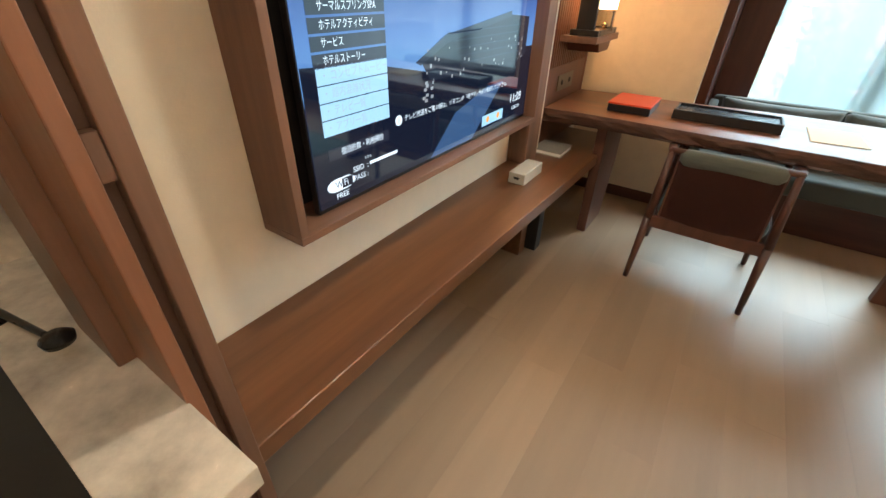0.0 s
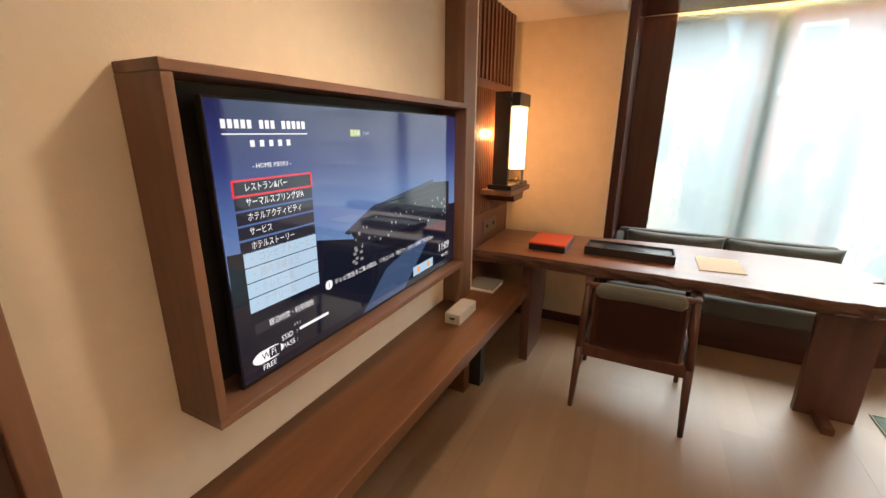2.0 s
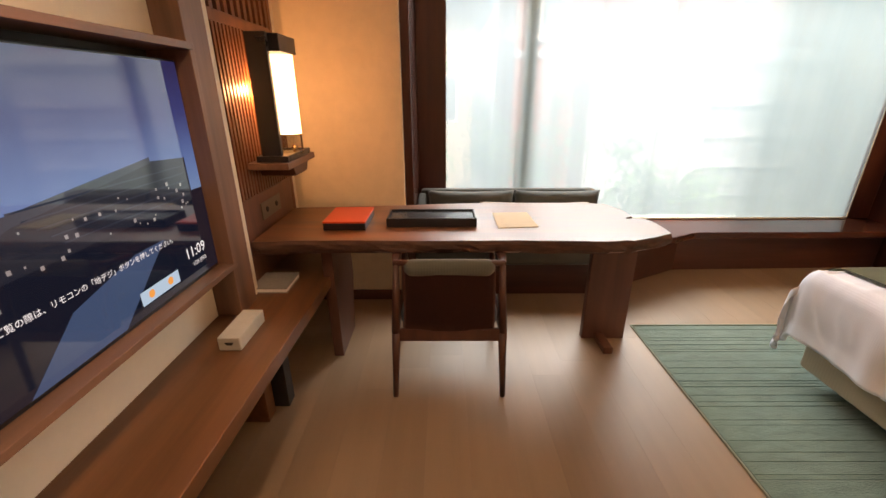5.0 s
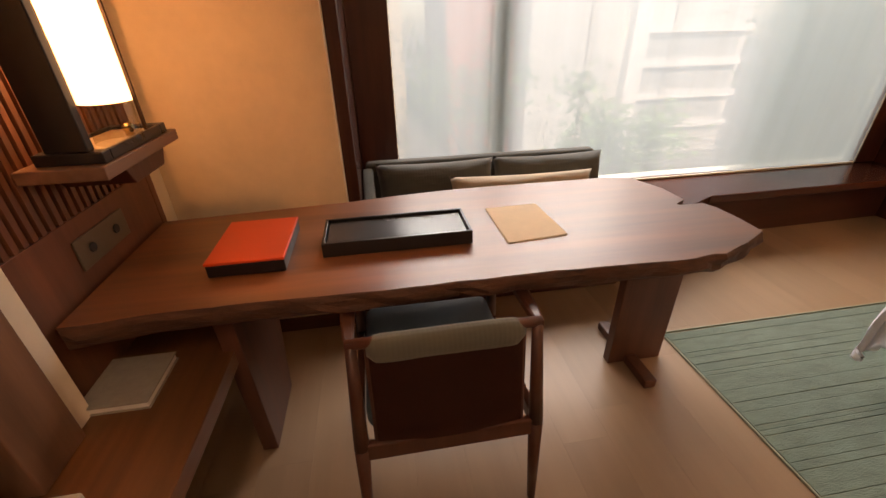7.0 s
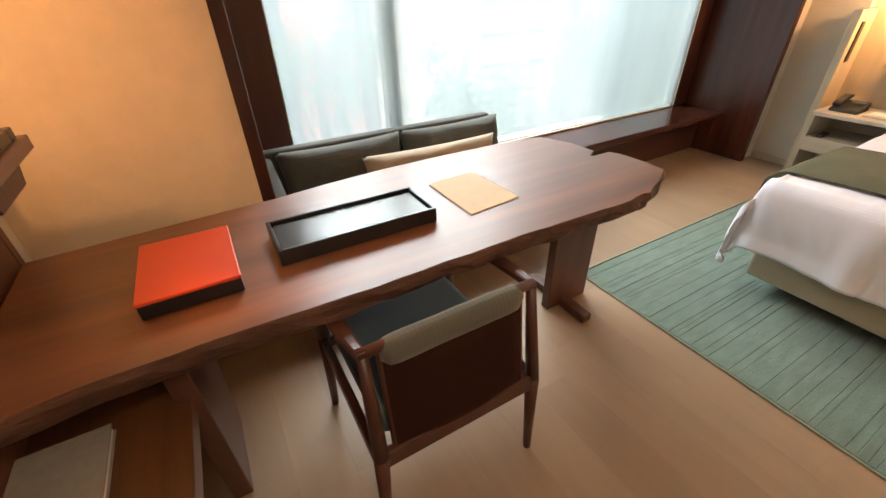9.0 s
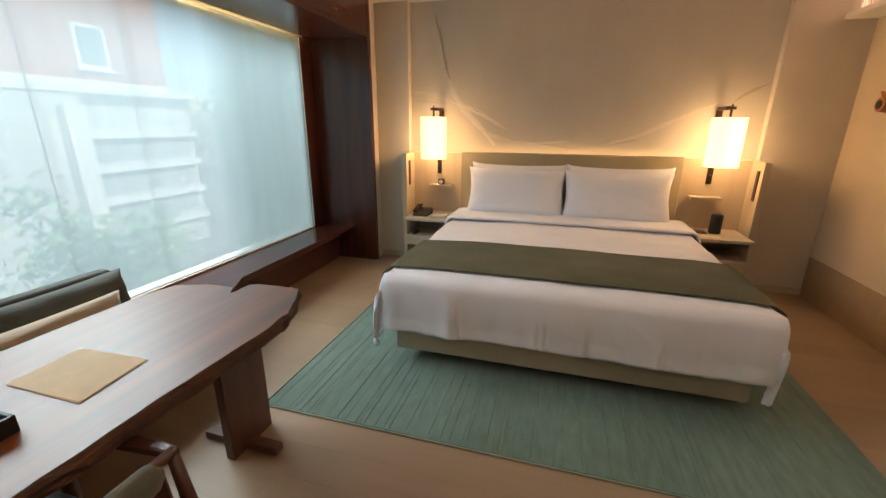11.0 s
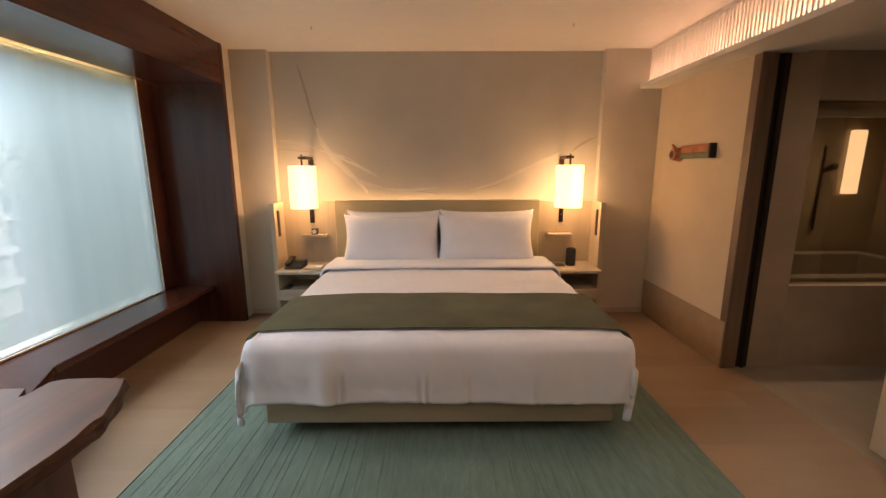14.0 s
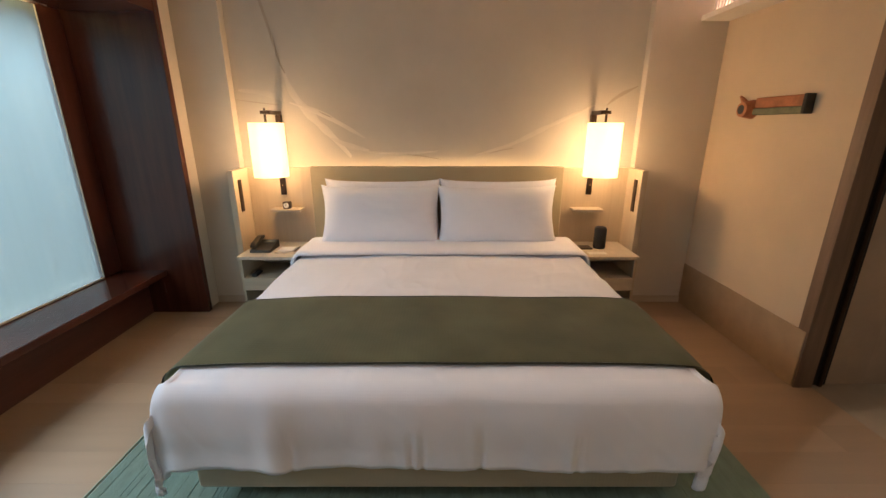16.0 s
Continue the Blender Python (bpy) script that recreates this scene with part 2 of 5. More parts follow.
RUNNER_HEM = surface("runner_dark_hem", (0.03, 0.035, 0.03), 0.8, 0.1, bump=0.2)
HEADBOARD = weave("headboard_cloth", (0.40, 0.34, 0.22), count=420, bump=0.2, var=0.06)
BASE_CLOTH = weave("bed_base_cloth", (0.42, 0.37, 0.27), count=420, bump=0.2, var=0.06)
SHADOW_GAP = surface("plinth_shade", (0.02, 0.016, 0.013), 0.8, 0.1, bump=0)
PALE_OAK_Y = wood("pale_oak_along_y", (0.52, 0.43, 0.32), "y", 0.5, 0.1)
PALE_OAK_Z = wood("pale_oak_upright", (0.54, 0.44, 0.31), "z", 0.5, 0.08)
TRAVERTINE = surface("travertine_top", (0.52, 0.45, 0.36), 0.35, 0.12, 8, (1, 3, 1), 0.05, 60)
BLACK = surface("black_lacquer", (0.012, 0.011, 0.011), 0.3, 0.1, bump=0.02)
BLACK_MATT = surface("black_matt", (0.022, 0.020, 0.019), 0.6, 0.1, bump=0.1)
BRONZE = surface("dark_bronze", (0.07, 0.045, 0.03), 0.35, 0.15, metal=0.8, bump=0.05)
BRASS = surface("brass", (0.75, 0.55, 0.28), 0.25, 0.08, metal=1.0, bump=0.03)
CHROME = surface("steel", (0.6, 0.6, 0.6), 0.2, 0.05, metal=1.0, bump=0.0)
RED = surface("vermilion_lacquer", (0.78, 0.075, 0.02), 0.45, 0.05, bump=0.05)
KRAFT = surface("cream_paper", (0.78, 0.61, 0.41), 0.85, 0.05, 20, bump=0.1)
WHITE_PAPER = surface("white_paper", (0.78, 0.76, 0.72), 0.85, 0.03, 20, bump=0.05)
BOX_PLASTIC = surface("box_linen_card", (0.47, 0.44, 0.37), 0.6, 0.05, 30, bump=0.15)
BOOK_CLOTH = surface("book_cloth_grey", (0.32, 0.30, 0.26), 0.75, 0.08, 40, bump=0.3)
SOFA_CLOTH = weave("sofa_cloth_grey_green", (0.095, 0.098, 0.086), count=420)
CUSHION_BEIGE = weave("cushion_cloth_beige", (0.52, 0.42, 0.31), count=420)
OUTLET = surface("bronze_plate", (0.16, 0.13, 0.09), 0.4, 0.08, metal=0.5, bump=0.02)
WHITE_PAINT = surface("white_paint", (0.74, 0.70, 0.64), 0.6, 0.02, bump=0.04)
CREAM_BAR = surface("cream_bar", (0.50, 0.45, 0.34), 0.6, 0.03, bump=0.03)
GLASS = clear_glass("window_glass")
GLASS_DIM = clear_glass("bath_glass", (0.80, 0.76, 0.68))
SHEER = sheer_cloth("sheer_blind_cloth")
DRAPE = sheer_cloth("gathered_curtain_cloth", (0.28, 0.34, 0.34), 0.14, True)
SHADE_CLOTH = shade_cloth("cream_shade_cloth")
SHADE_DESK = glow("lit_white_shade", (1.0, 0.64, 0.32), 5.2)
COVE = glow("cove_light", (1.0, 0.60, 0.26), 16.0)
COVE_SOFT = glow("grille_light", (1.0, 0.62, 0.42), 30.0)
WINDOW_COVE = glow("window_cove_light", (1.0, 0.70, 0.30), 45.0)
BATH_LAMP = glow("bath_lamp", (1.0, 0.68, 0.38), 2.4)
MURAL_LIGHT = surface("mural_pale_line", (0.62, 0.575, 0.50), 0.9, 0.05, bump=0.1)
MURAL_DARK = surface("mural_grey_line", (0.42, 0.37, 0.305), 0.9, 0.05, bump=0.1)

# ---- building tools ----
ORIGIN = {}


def thing(name, at, label, category, group="", kind=""):
    ob = new(name)
    ob.empty_display_size = 0.05
    ob.location = at
    ORIGIN[ob.name] = Vector(at)
    return tagged(ob, label, category, group, kind)


def finish(bm, name, material, smooth=False, shift=None):
    if shift is not None:
        bmesh.ops.translate(bm, vec=-shift, verts=bm.verts)
    bmesh.ops.recalc_face_normals(bm, faces=bm.faces)
    me = bpy.data.meshes.new(name)
    bm.to_mesh(me)
    bm.free()
    me.materials.append(material)
    if smooth:
        for f in me.polygons:
            f.use_smooth = True
    return me


def part(name, bm, material, parent, label="", smooth=False):
    """One mesh of a thing, its geometry given in world metres."""
    org = ORIGIN[parent.name]
    ob = new(name, finish(bm, name, material, smooth, org))
    ob.parent = parent
    ORIGIN[ob.name] = org
    return tagged(ob, label)


def solo(name, bm, material, label, category, group="", kind="", smooth=False):
    """A thing or piece of the setting that is one mesh, its origin at its base."""
    xs = [v.co for v in bm.verts]
    at = Vector((sum(v.x for v in xs) / len(xs), sum(v.y for v in xs) / len(xs), min(v.z for v in xs)))
    ob = new(name, finish(bm, name, material, smooth, at))
    ob.location = at
    ORIGIN[ob.name] = at
    return tagged(ob, label, category, group, kind)


def box(x0, x1, y0, y1, z0, z1, bevel=0.0, seg=2, bm=None):
    b = bmesh.new()
    bmesh.ops.create_cube(b, size=1)
    for v in b.verts:
        v.co = Vector(((x0 + x1) / 2 + v.co.x * (x1 - x0), (y0 + y1) / 2 + v.co.y * (y1 - y0), (z0 + z1) / 2 + v.co.z * (z1 - z0)))
    if bevel:
        bmesh.ops.bevel(b, geom=b.edges[:], offset=bevel, segments=seg, affect="EDGES", profile=0.5)
    return join(bm, b)


def join(bm, b):
    if bm is None:
        return b
    me = bpy.data.meshes.new("t")
    b.to_mesh(me)
    b.free()
    bm.from_mesh(me)
    bpy.data.meshes.remove(me)
    return bm


def tube(p, q, r0, r1=None, sides=16, bm=None):
    """A tapered round bar from p to q."""
    r1 = r0 if r1 is None else r1
    b = bmesh.new()
    p, q = Vector(p), Vector(q)
    bmesh.ops.create_cone(b, cap_ends=True, segments=sides, radius1=r0, radius2=r1, depth=(q - p).length)
    m = Matrix.Translation((p + q) / 2) @ (q - p).to_track_quat("Z", "Y").to_matrix().to_4x4()
    bmesh.ops.transform(b, matrix=m, verts=b.verts)
    return join(bm, b)


def slab(points, z0, z1, bevel=0.0, bm=None):
    """An upright prism over a plan outline."""
    b = bmesh.new()
    f = b.faces.new([b.verts.new((x, y, z0)) for x, y in points])
    r = bmesh.ops.extrude_face_region(b, geom=[f])
    bmesh.ops.translate(b, vec=(0, 0, z1 - z0), verts=[v for v in r["geom"] if isinstance(v, bmesh.types.BMVert)])
    if bevel:
        bmesh.ops.bevel(b, geom=b.edges[:], offset=bevel, segments=2, affect="EDGES", profile=0.5)
    return join(bm, b)


def prism(points, axis, a0, a1, bevel=0.0):
    """A prism over an outline in the plane across axis 'x' (y, z) or 'y' (x, z)."""
    b = bmesh.new()
    co = (lambda u, v, a: (a, u, v)) if axis == "x" else (lambda u, v, a: (u, a, v))
    f = b.faces.new([b.verts.new(co(u, v, a0)) for u, v in points])
    r = bmesh.ops.extrude_face_region(b, geom=[f])
    d = (a1 - a0, 0, 0) if axis == "x" else (0, a1 - a0, 0)
    bmesh.ops.translate(b, vec=d, verts=[v for v in r["geom"] if isinstance(v, bmesh.types.BMVert)])
    if bevel:
        bmesh.ops.bevel(b, geom=b.edges[:], offset=bevel, segments=2, affect="EDGES", profile=0.5)
    return b


def lathe(profile, centre, sides=32):
    """A turned shape from (radius, height) pairs, open at the ends unless the radius is 0."""
    b = bmesh.new()
    rings = []
    for r, z in profile:
        rings.append([b.verts.new((centre[0] + r * math.cos(2 * math.pi * i / sides), centre[1] + r * math.sin(2 * math.pi * i / sides), centre[2] + z))
                      for i in range(sides)])
    for a, c in zip(rings, rings[1:]):
        for i in range(sides):
            b.faces.new((a[i], a[(i + 1) % sides], c[(i + 1) % sides], c[i]))
    bmesh.ops.remove_doubles(b, verts=b.verts, dist=1e-5)
    return b


def cushion(cx, cy, cz, w, d, h, puff=0.5, tilt=0.0, turn=0.0, axis="y", nx=26, seed=0, ear=0.0):
    """A soft filled cushion: w along y (or x), h upright, d its thickest; pinched towards its corners."""
    b = bmesh.new()
    grid = {}
    for side in (1, -1):
        for i in range(nx + 1):
            for j in range(nx + 1):
                u, v = 2 * i / nx - 1, 2 * j / nx - 1
                e = max(0.0, (1 - u ** 4) * (1 - v ** 4)) ** puff
                edge = abs(u) ** 6 * abs(v) ** 6
                pull = 1 - (0.05 + ear * 0.5) * (1 - v * v) * abs(u) ** 3
                pull2 = 1 - 0.07 * (1 - u * u) * abs(v) ** 3 + ear * (abs(u) ** 9 - 0.25 * abs(u) ** 4 * (1 - abs(u))) * abs(v) ** 3
                wr = (0.012 - ear * 0.12) * noise.noise(Vector((u * 2.2 + seed, v * 2.2, side * 3.0 + seed))) + (0.008 - ear * 0.12) * noise.noise(Vector((u * 6 + seed, v * 5, side + seed)))
                t = side * (d / 2 * e) + wr * (1 - edge) * (e > 0.02)
                key = (i, j) if e < 1e-6 else (i, j, side)
                if key not in grid:
                    grid[key] = b.verts.new((t, u * w / 2 * pull, v * h / 2 * pull2))
                if e < 1e-6:
                    grid[(i, j, side)] = grid[key]
        for i in range(nx):
            for j in range(nx):
                b.faces.new([grid[(i, j, side)], grid[(i + 1, j, side)], grid[(i + 1, j + 1, side)], grid[(i, j + 1, side)]])
    rot = Matrix.Rotation(radians(turn), 4, "Z") @ Matrix.Rotation(radians(tilt), 4, "Y")
    if axis == "x":
        rot = Matrix.Rotation(radians(90), 4, "Z") @ rot
    bmesh.ops.transform(b, matrix=Matrix.Translation((cx, cy, cz)) @ rot, verts=b.verts)
    return b


def ribbon(points, width, x, bm=None, thick=0.004):
    """A thin raised line on the plane x = const, through (y, z) points, facing -x."""
    b = bmesh.new() if bm is None else bm
    pts = [Vector((0, p[0], p[1])) for p in points]
    fine = []
    for i in range(len(pts) - 1):
        p0, p1, p2, p3 = pts[max(0, i - 1)], pts[i], pts[i + 1], pts[min(len(pts) - 1, i + 2)]
        for k in range(8):
            t = k / 8
            fine.append(0.5 * (2 * p1 + (p2 - p0) * t + (2 * p0 - 5 * p1 + 4 * p2 - p3) * t * t + (3 * p1 - p0 - 3 * p2 + p3) * t ** 3))
    fine.append(pts[-1])
    rows = []
    for i, p in enumerate(fine):
        d = (fine[min(i + 1, len(fine) - 1)] - fine[max(0, i - 1)]).normalized()
        nrm = Vector((0, -d.z, d.y))
        w = width * (0.25 + 0.75 * math.sin(math.pi * (i + 0.5) / len(fine))) * (0.8 + 0.4 * noise.noise(p * 9))
        rows.append([b.verts.new((x + o, *(p + nrm * s * w / 2).yz)) for s, o in ((-1, 0), (-0.5, -thick), (0.5, -thick), (1, 0))])
    for a, c in zip(rows, rows[1:]):
        for k in range(3):
            b.faces.new((a[k], a[k + 1], c[k + 1], c[k]))
    return b


# ---- the setting ----
X_TV, X_PANEL, X_PIL = -0.625, 4.24, 4.16
Y_DESK_WALL, Y_SURR, Y_GLASS = 4.88, 4.96, 5.62
Z_CEIL, Z_SOFFIT, Z_BAY = 2.58, 2.13, 2.235
Y_SOUTH, X_END = 0.91, 2.93


def setting(name, bm, material, label, category="wall"):
    return solo(name, bm, material, label, category, kind="structure")


floor = setting("floor", box(-1.6, 4.5, 0.80, 5.75, -0.12, -0.012), JOINT, "wide oak plank floor with a satin finish", "floor")
setting("stone_floor", box(1.2, 2.96, -1.5, 0.80, -0.12, 0.0), STONE, "beige stone floor of the bathroom passage", "floor")
setting("ceiling", box(0.06, 4.5, 0.60, 4.99, Z_CEIL, Z_CEIL + 0.12), CEILING, "smooth pale ceiling of the bedroom", "ceiling")
setting("ceiling_soffit", box(-1.6, 0.06, 0.6, 4.99, Z_SOFFIT, Z_CEIL + 0.12), CEILING, "lowered pale ceiling over the desk side", "ceiling")
setting("wall_west", box(-0.80, X_TV, 2.017, Y_DESK_WALL + 0.1, 0, Z_SOFFIT), PLASTER, "cream plastered wall behind the television")
setting("wall_north", box(X_TV, 0.08, Y_DESK_WALL, Y_DESK_WALL + 0.2, 0, Z_SOFFIT), PLASTER_LAMPLIT, "plastered wall behind the desk, lamp warmth in its colour")
setting("wall_north_bed", box(4.0, 4.5, 4.99, 5.2, 0, Z_CEIL), PILASTER_CLOTH, "narrow taupe wall strip beside the window")
setting("wall_east", box(X_PANEL, X_PANEL + 0.2, 0.7, 5.2, 0, Z_CEIL), PANEL_CLOTH, "grey-beige cloth wall behind the bed")
for i, (a, c) in enumerate(((4.635, 4.99), (Y_SOUTH, 1.46))):
    setting("wall_pilaster_%d" % (i + 1), box(X_PIL, X_PANEL, a, c, 0, Z_CEIL, 0.004), PILASTER_CLOTH, "taupe cloth-covered pilaster beside the bed niche")
setting("baseboard_pilaster", box(X_PIL - 0.012, X_PIL, 4.64, 4.985, 0, 0.06, 0.003), PALE_OAK_Y, "low pale skirting of the pilaster", "baseboard")
setting("baseboard_pilaster_south", box(X_PIL - 0.012, X_PIL, Y_SOUTH + 0.003, 1.455, 0, 0.06, 0.003), PALE_OAK_Y, "low pale skirting of the pilaster", "baseboard")
setting("baseboard_north", box(-0.57, 0.08, Y_DESK_WALL - 0.014, Y_DESK_WALL, 0, 0.075, 0.003), DARK_X, "dark wooden skirting under the desk", "baseboard")
setting("wall_south", box(X_END, X_PANEL, Y_SOUTH - 0.10, Y_SOUTH, 0.0, 2.24), SOUTH_CLOTH, "tan cloth-covered wall beside the bed")
setting("wainscot_south", box(X_END + 0.002, X_PIL, Y_SOUTH, Y_SOUTH + 0.008, 0.0, 0.36, 0.003), WAINSCOT, "brown leather wainscot of the tan wall", "wainscot")
# end of the tan wall, the dark door channel and the stone wall of the bathroom
setting("wall_end_trim", box(X_END - 0.012, X_END + 0.06, 0.802, Y_SOUTH + 0.004, 0, 2.22, 0.003), wood("trim_brown", (0.20, 0.13, 0.085), "z", 0.5), "brown wooden end trim of the tan wall", "trim")
setting("door_channel", box(X_END + 0.015, X_END + 0.06, 0.701, 0.8015, 0, 2.22), BLACK_MATT, "black metal channel of a sliding door", "trim")
setting("door_channel_rib", box(X_END - 0.006, X_END + 0.0145, 0.735, 0.757, 0, 2.22, 0.003), BRONZE, "dark metal rib of the sliding door channel", "trim")
xw = 2.955
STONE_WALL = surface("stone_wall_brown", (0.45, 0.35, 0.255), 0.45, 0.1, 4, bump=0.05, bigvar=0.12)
wall_bath = thing("wall_bathroom", (xw, -0.4, 0), "brown stone wall of the bathroom with a wide window", "wall", kind="structure")
for y0, y1, z0, z1 in ((0.465, 0.70, 0, 2.3), (-1.5, 0.4645, 0, 0.632), (-1.5, 0.4645, 1.93, 2.3), (-1.5, -0.75, 0.6325, 1.9295)):
    part("stone_slab", box(xw, xw + 0.1, y0, y1, z0, z1), STONE_WALL, wall_bath)
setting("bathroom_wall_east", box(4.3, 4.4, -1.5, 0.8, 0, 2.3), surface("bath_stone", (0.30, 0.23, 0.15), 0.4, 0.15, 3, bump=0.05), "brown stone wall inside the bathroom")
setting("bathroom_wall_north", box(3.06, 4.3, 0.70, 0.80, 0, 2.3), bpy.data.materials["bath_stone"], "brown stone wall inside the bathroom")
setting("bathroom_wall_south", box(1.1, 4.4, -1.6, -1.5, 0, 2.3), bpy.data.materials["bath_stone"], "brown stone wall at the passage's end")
setting("bathroom_floor", box(2.96, 4.4, -1.5, 0.8, -0.12, 0.0), STONE, "stone floor inside the bathroom", "floor")
setting("bathroom_ceiling", box(1.1, 4.4, -1.6, 0.80, 2.24, 2.34), CEILING, "pale ceiling of the bathroom passage", "ceiling")
setting("wall_passage", box(1.1, 1.2, -1.5, 0.55, 0, 2.24), PLASTER, "cream wall of the passage")
setting("wall_south_entry", box(-1.6, 1.93, 0.55, 0.68, 0, 2.24), PLASTER, "cream wall behind the camera's start")
setting("wall_west_entry", box(-1.6, -1.5, 0.6, 2.2, 0, Z_SOFFIT), PLASTER, "cream wall of the minibar niche")
setting("wall_niche_north", box(-1.6, -0.80, 2.017, 2.15, 0, Z_SOFFIT), PLASTER, "cream wall of the minibar niche")
setting("door_jamb_passage", box(1.93, 2.02, 0.60, 0.72, 0, 2.22, 0.004), PALE_OAK_Z, "pale oak jamb of the passage opening", "trim")
setting("door_leaf_passage", box(1.55, 1.92, 0.684, 0.712, 0.01, 2.2, 0.004), WHITE_PAINT, "white sliding door leaf in the passage opening", "door")

# bulkhead with its slatted grille, lit from behind
setting("bulkhead_ledge", box(0.06, X_PIL, 0.60, 1.12, 2.225, 2.262, 0.003), WHITE_PAINT, "white ledge of the bulkhead over the tan wall", "bulkhead")
setting("bulkhead_back", box(0.06, X_PIL, 0.80, 0.90, 2.262, Z_CEIL), CEILING, "pale back of the lit bulkhead", "bulkhead")
grille = thing("bulkhead_grille", (2.2, 1.03, 2.262), "white slatted ventilation grille glowing warm from behind", "grille", kind="structure")
part("top_rail", box(0.07, X_PIL - 0.002, 1.015, 1.045, Z_CEIL - 0.03, Z_CEIL - 0.001), WHITE_PAINT, grille)
n_slat = 118
slat_me = None
for i in range(n_slat):
    x = X_PIL - 0.025 - i * 0.034
    if slat_me is None:
        sl = part("slat", box(x - 0.007, x + 0.007, 1.015, 1.045, 2.263, Z_CEIL - 0.031), WHITE_PAINT, grille)
        slat_me, slat_x = sl.data, x
    else:
        sl = new("slat", slat_me)
        sl.parent = grille
        sl.location = (x - slat_x, 0, 0)
solo("grille_light_strip", box(0.1, X_PIL - 0.03, 0.905, 0.93, 2.275, 2.34), COVE_SOFT, "warm light strip behind the bulkhead grille", "light", kind="structure")

# window: surround, header, sill, frame, pane
win = thing("window_1", (2.0, Y_GLASS, 0.0), "wide bay window framed in dark mahogany boards", "window", kind="structure")
part("reveal", box(0.08, 0.135, Y_SURR, Y_GLASS + 0.06, 0, Z_BAY + 0.1, 0.004), LACQUER_Z, win, "dark mahogany side board")
part("reveal", box(3.945, 4.0, Y_SURR, Y_GLASS + 0.06, 0, Z_CEIL, 0.004), LACQUER_Z, win, "dark mahogany side board")
part("header", box(0.136, 3.944, Y_SURR + 0.003, Y_SURR + 0.06, Z_BAY, Z_CEIL - 0.002, 0.004), LACQUER_X, win, "dark mahogany header board")
part("header_end", box(0.062, 0.135, Y_SURR + 0.003, Y_SURR + 0.06, Z_BAY + 0.102, Z_CEIL - 0.002), DARK_X, win)
part("bay_ceiling", box(0.136, 3.944, Y_SURR + 0.0605, Y_GLASS - 0.080, Z_BAY + 0.001, Z_BAY + 0.04), LACQUER_X, win, "glossy dark mahogany board over the bay")
part("blind_slot", box(0.136, 3.944, Y_GLASS - 0.0795, Y_GLASS + 0.05, Z_BAY + 0.041, Z_BAY + 0.06), CEILING, win, "pale slot above the blind")
part("frame_stile", box(3.752, 3.944, Y_GLASS - 0.02, Y_GLASS + 0.05, 0.376, Z_BAY + 0.01, 0.004), DARK_Z, win)
part("frame_stile", box(0.136, 0.355, Y_GLASS - 0.02, Y_GLASS + 0.05, 0.376, Z_BAY + 0.01, 0.004), DARK_Z, win)
sill_plan = [(1.545, 4.90), (1.66, 4.93), (2.27, 5.235), (3.944, 5.24), (3.944, Y_GLASS + 0.05), (0.136, Y_GLASS + 0.05), (0.136, 5.50), (1.545, 5.50)]
part("sill", slab(sill_plan, 0.325, 0.375, 0.004), LACQUER_X, win, "thick glossy mahogany sill board")
part("fascia", slab([(1.55, 5.02), (1.62, 5.05), (2.24, 5.38), (3.944, 5.42), (3.944, 5.50), (1.55, 5.50)], 0.0, 0.324), DARK_X, win, "dark panel under the sill")
pane = part("pane", box(0.30, 3.80, Y_GLASS + 0.024, Y_GLASS + 0.034, 0.376, Z_BAY + 0.011), GLASS, win)
pane.visible_shadow = False
for x in (0.925, 1.505, 2.035):
    part("cord", tube((x, Y_GLASS + 0.012, 0.40), (x, Y_GLASS + 0.012, Z_BAY), 0.003, 0.003, 6), BLACK_MATT, win, "thin dark blind cord")
for x, wd in ((1.00, 0.045),):
    part("mullion", box(x - wd, x + wd, Y_GLASS + 0.036, Y_GLASS + 0.08, 0.376, Z_BAY + 0.011, 0.004), surface("grey_metal_%d" % int(x * 100), (0.80, 0.80, 0.79), 0.5, 0.04), win)
# Out-of-view slab, added to stop sun leaking in above the ceiling.
setting("roof", box(-1.8, 4.7, -1.8, 5.02, Z_CEIL + 0.122, Z_CEIL + 0.25), PLASTER, "unseen slab over the room that shuts out the sun", "roof")
# box round the bay, outside
setting("wall_under_window", box(0.0, 4.2, Y_GLASS + 0.09, Y_GLASS + 0.25, -0.12, 0.33), PLASTER, "outer wall under the window")
setting("wall_over_window", box(0.0, 4.2, Y_GLASS + 0.09, Y_GLASS + 0.25, Z_BAY + 0.02, 2.9), PLASTER, "outer wall over the window")
setting("bay_roof", box(0.0, 4.2, 5.022, Y_GLASS + 0.25, Z_CEIL + 0.12, Z_CEIL + 0.2), PLASTER, "roof of the bay", "roof")
setting("bay_side_west", box(-0.1, 0.08, Y_DESK_WALL + 0.2, Y_GLASS + 0.25, -0.12, Z_CEIL + 0.12), PLASTER, "side wall of the bay")
setting("bay_side_east", box(4.0, 4.2, 5.2, Y_GLASS + 0.25, -0.12, Z_CEIL + 0.12), PLASTER, "side wall of the bay")
solo("window_light_strip", box(0.36, 3.75, Y_GLASS - 0.0785, Y_GLASS - 0.0745, Z_BAY + 0.024, Z_BAY + 0.038), WINDOW_COVE, "warm light strip at the head of the window", "light", kind="structure")

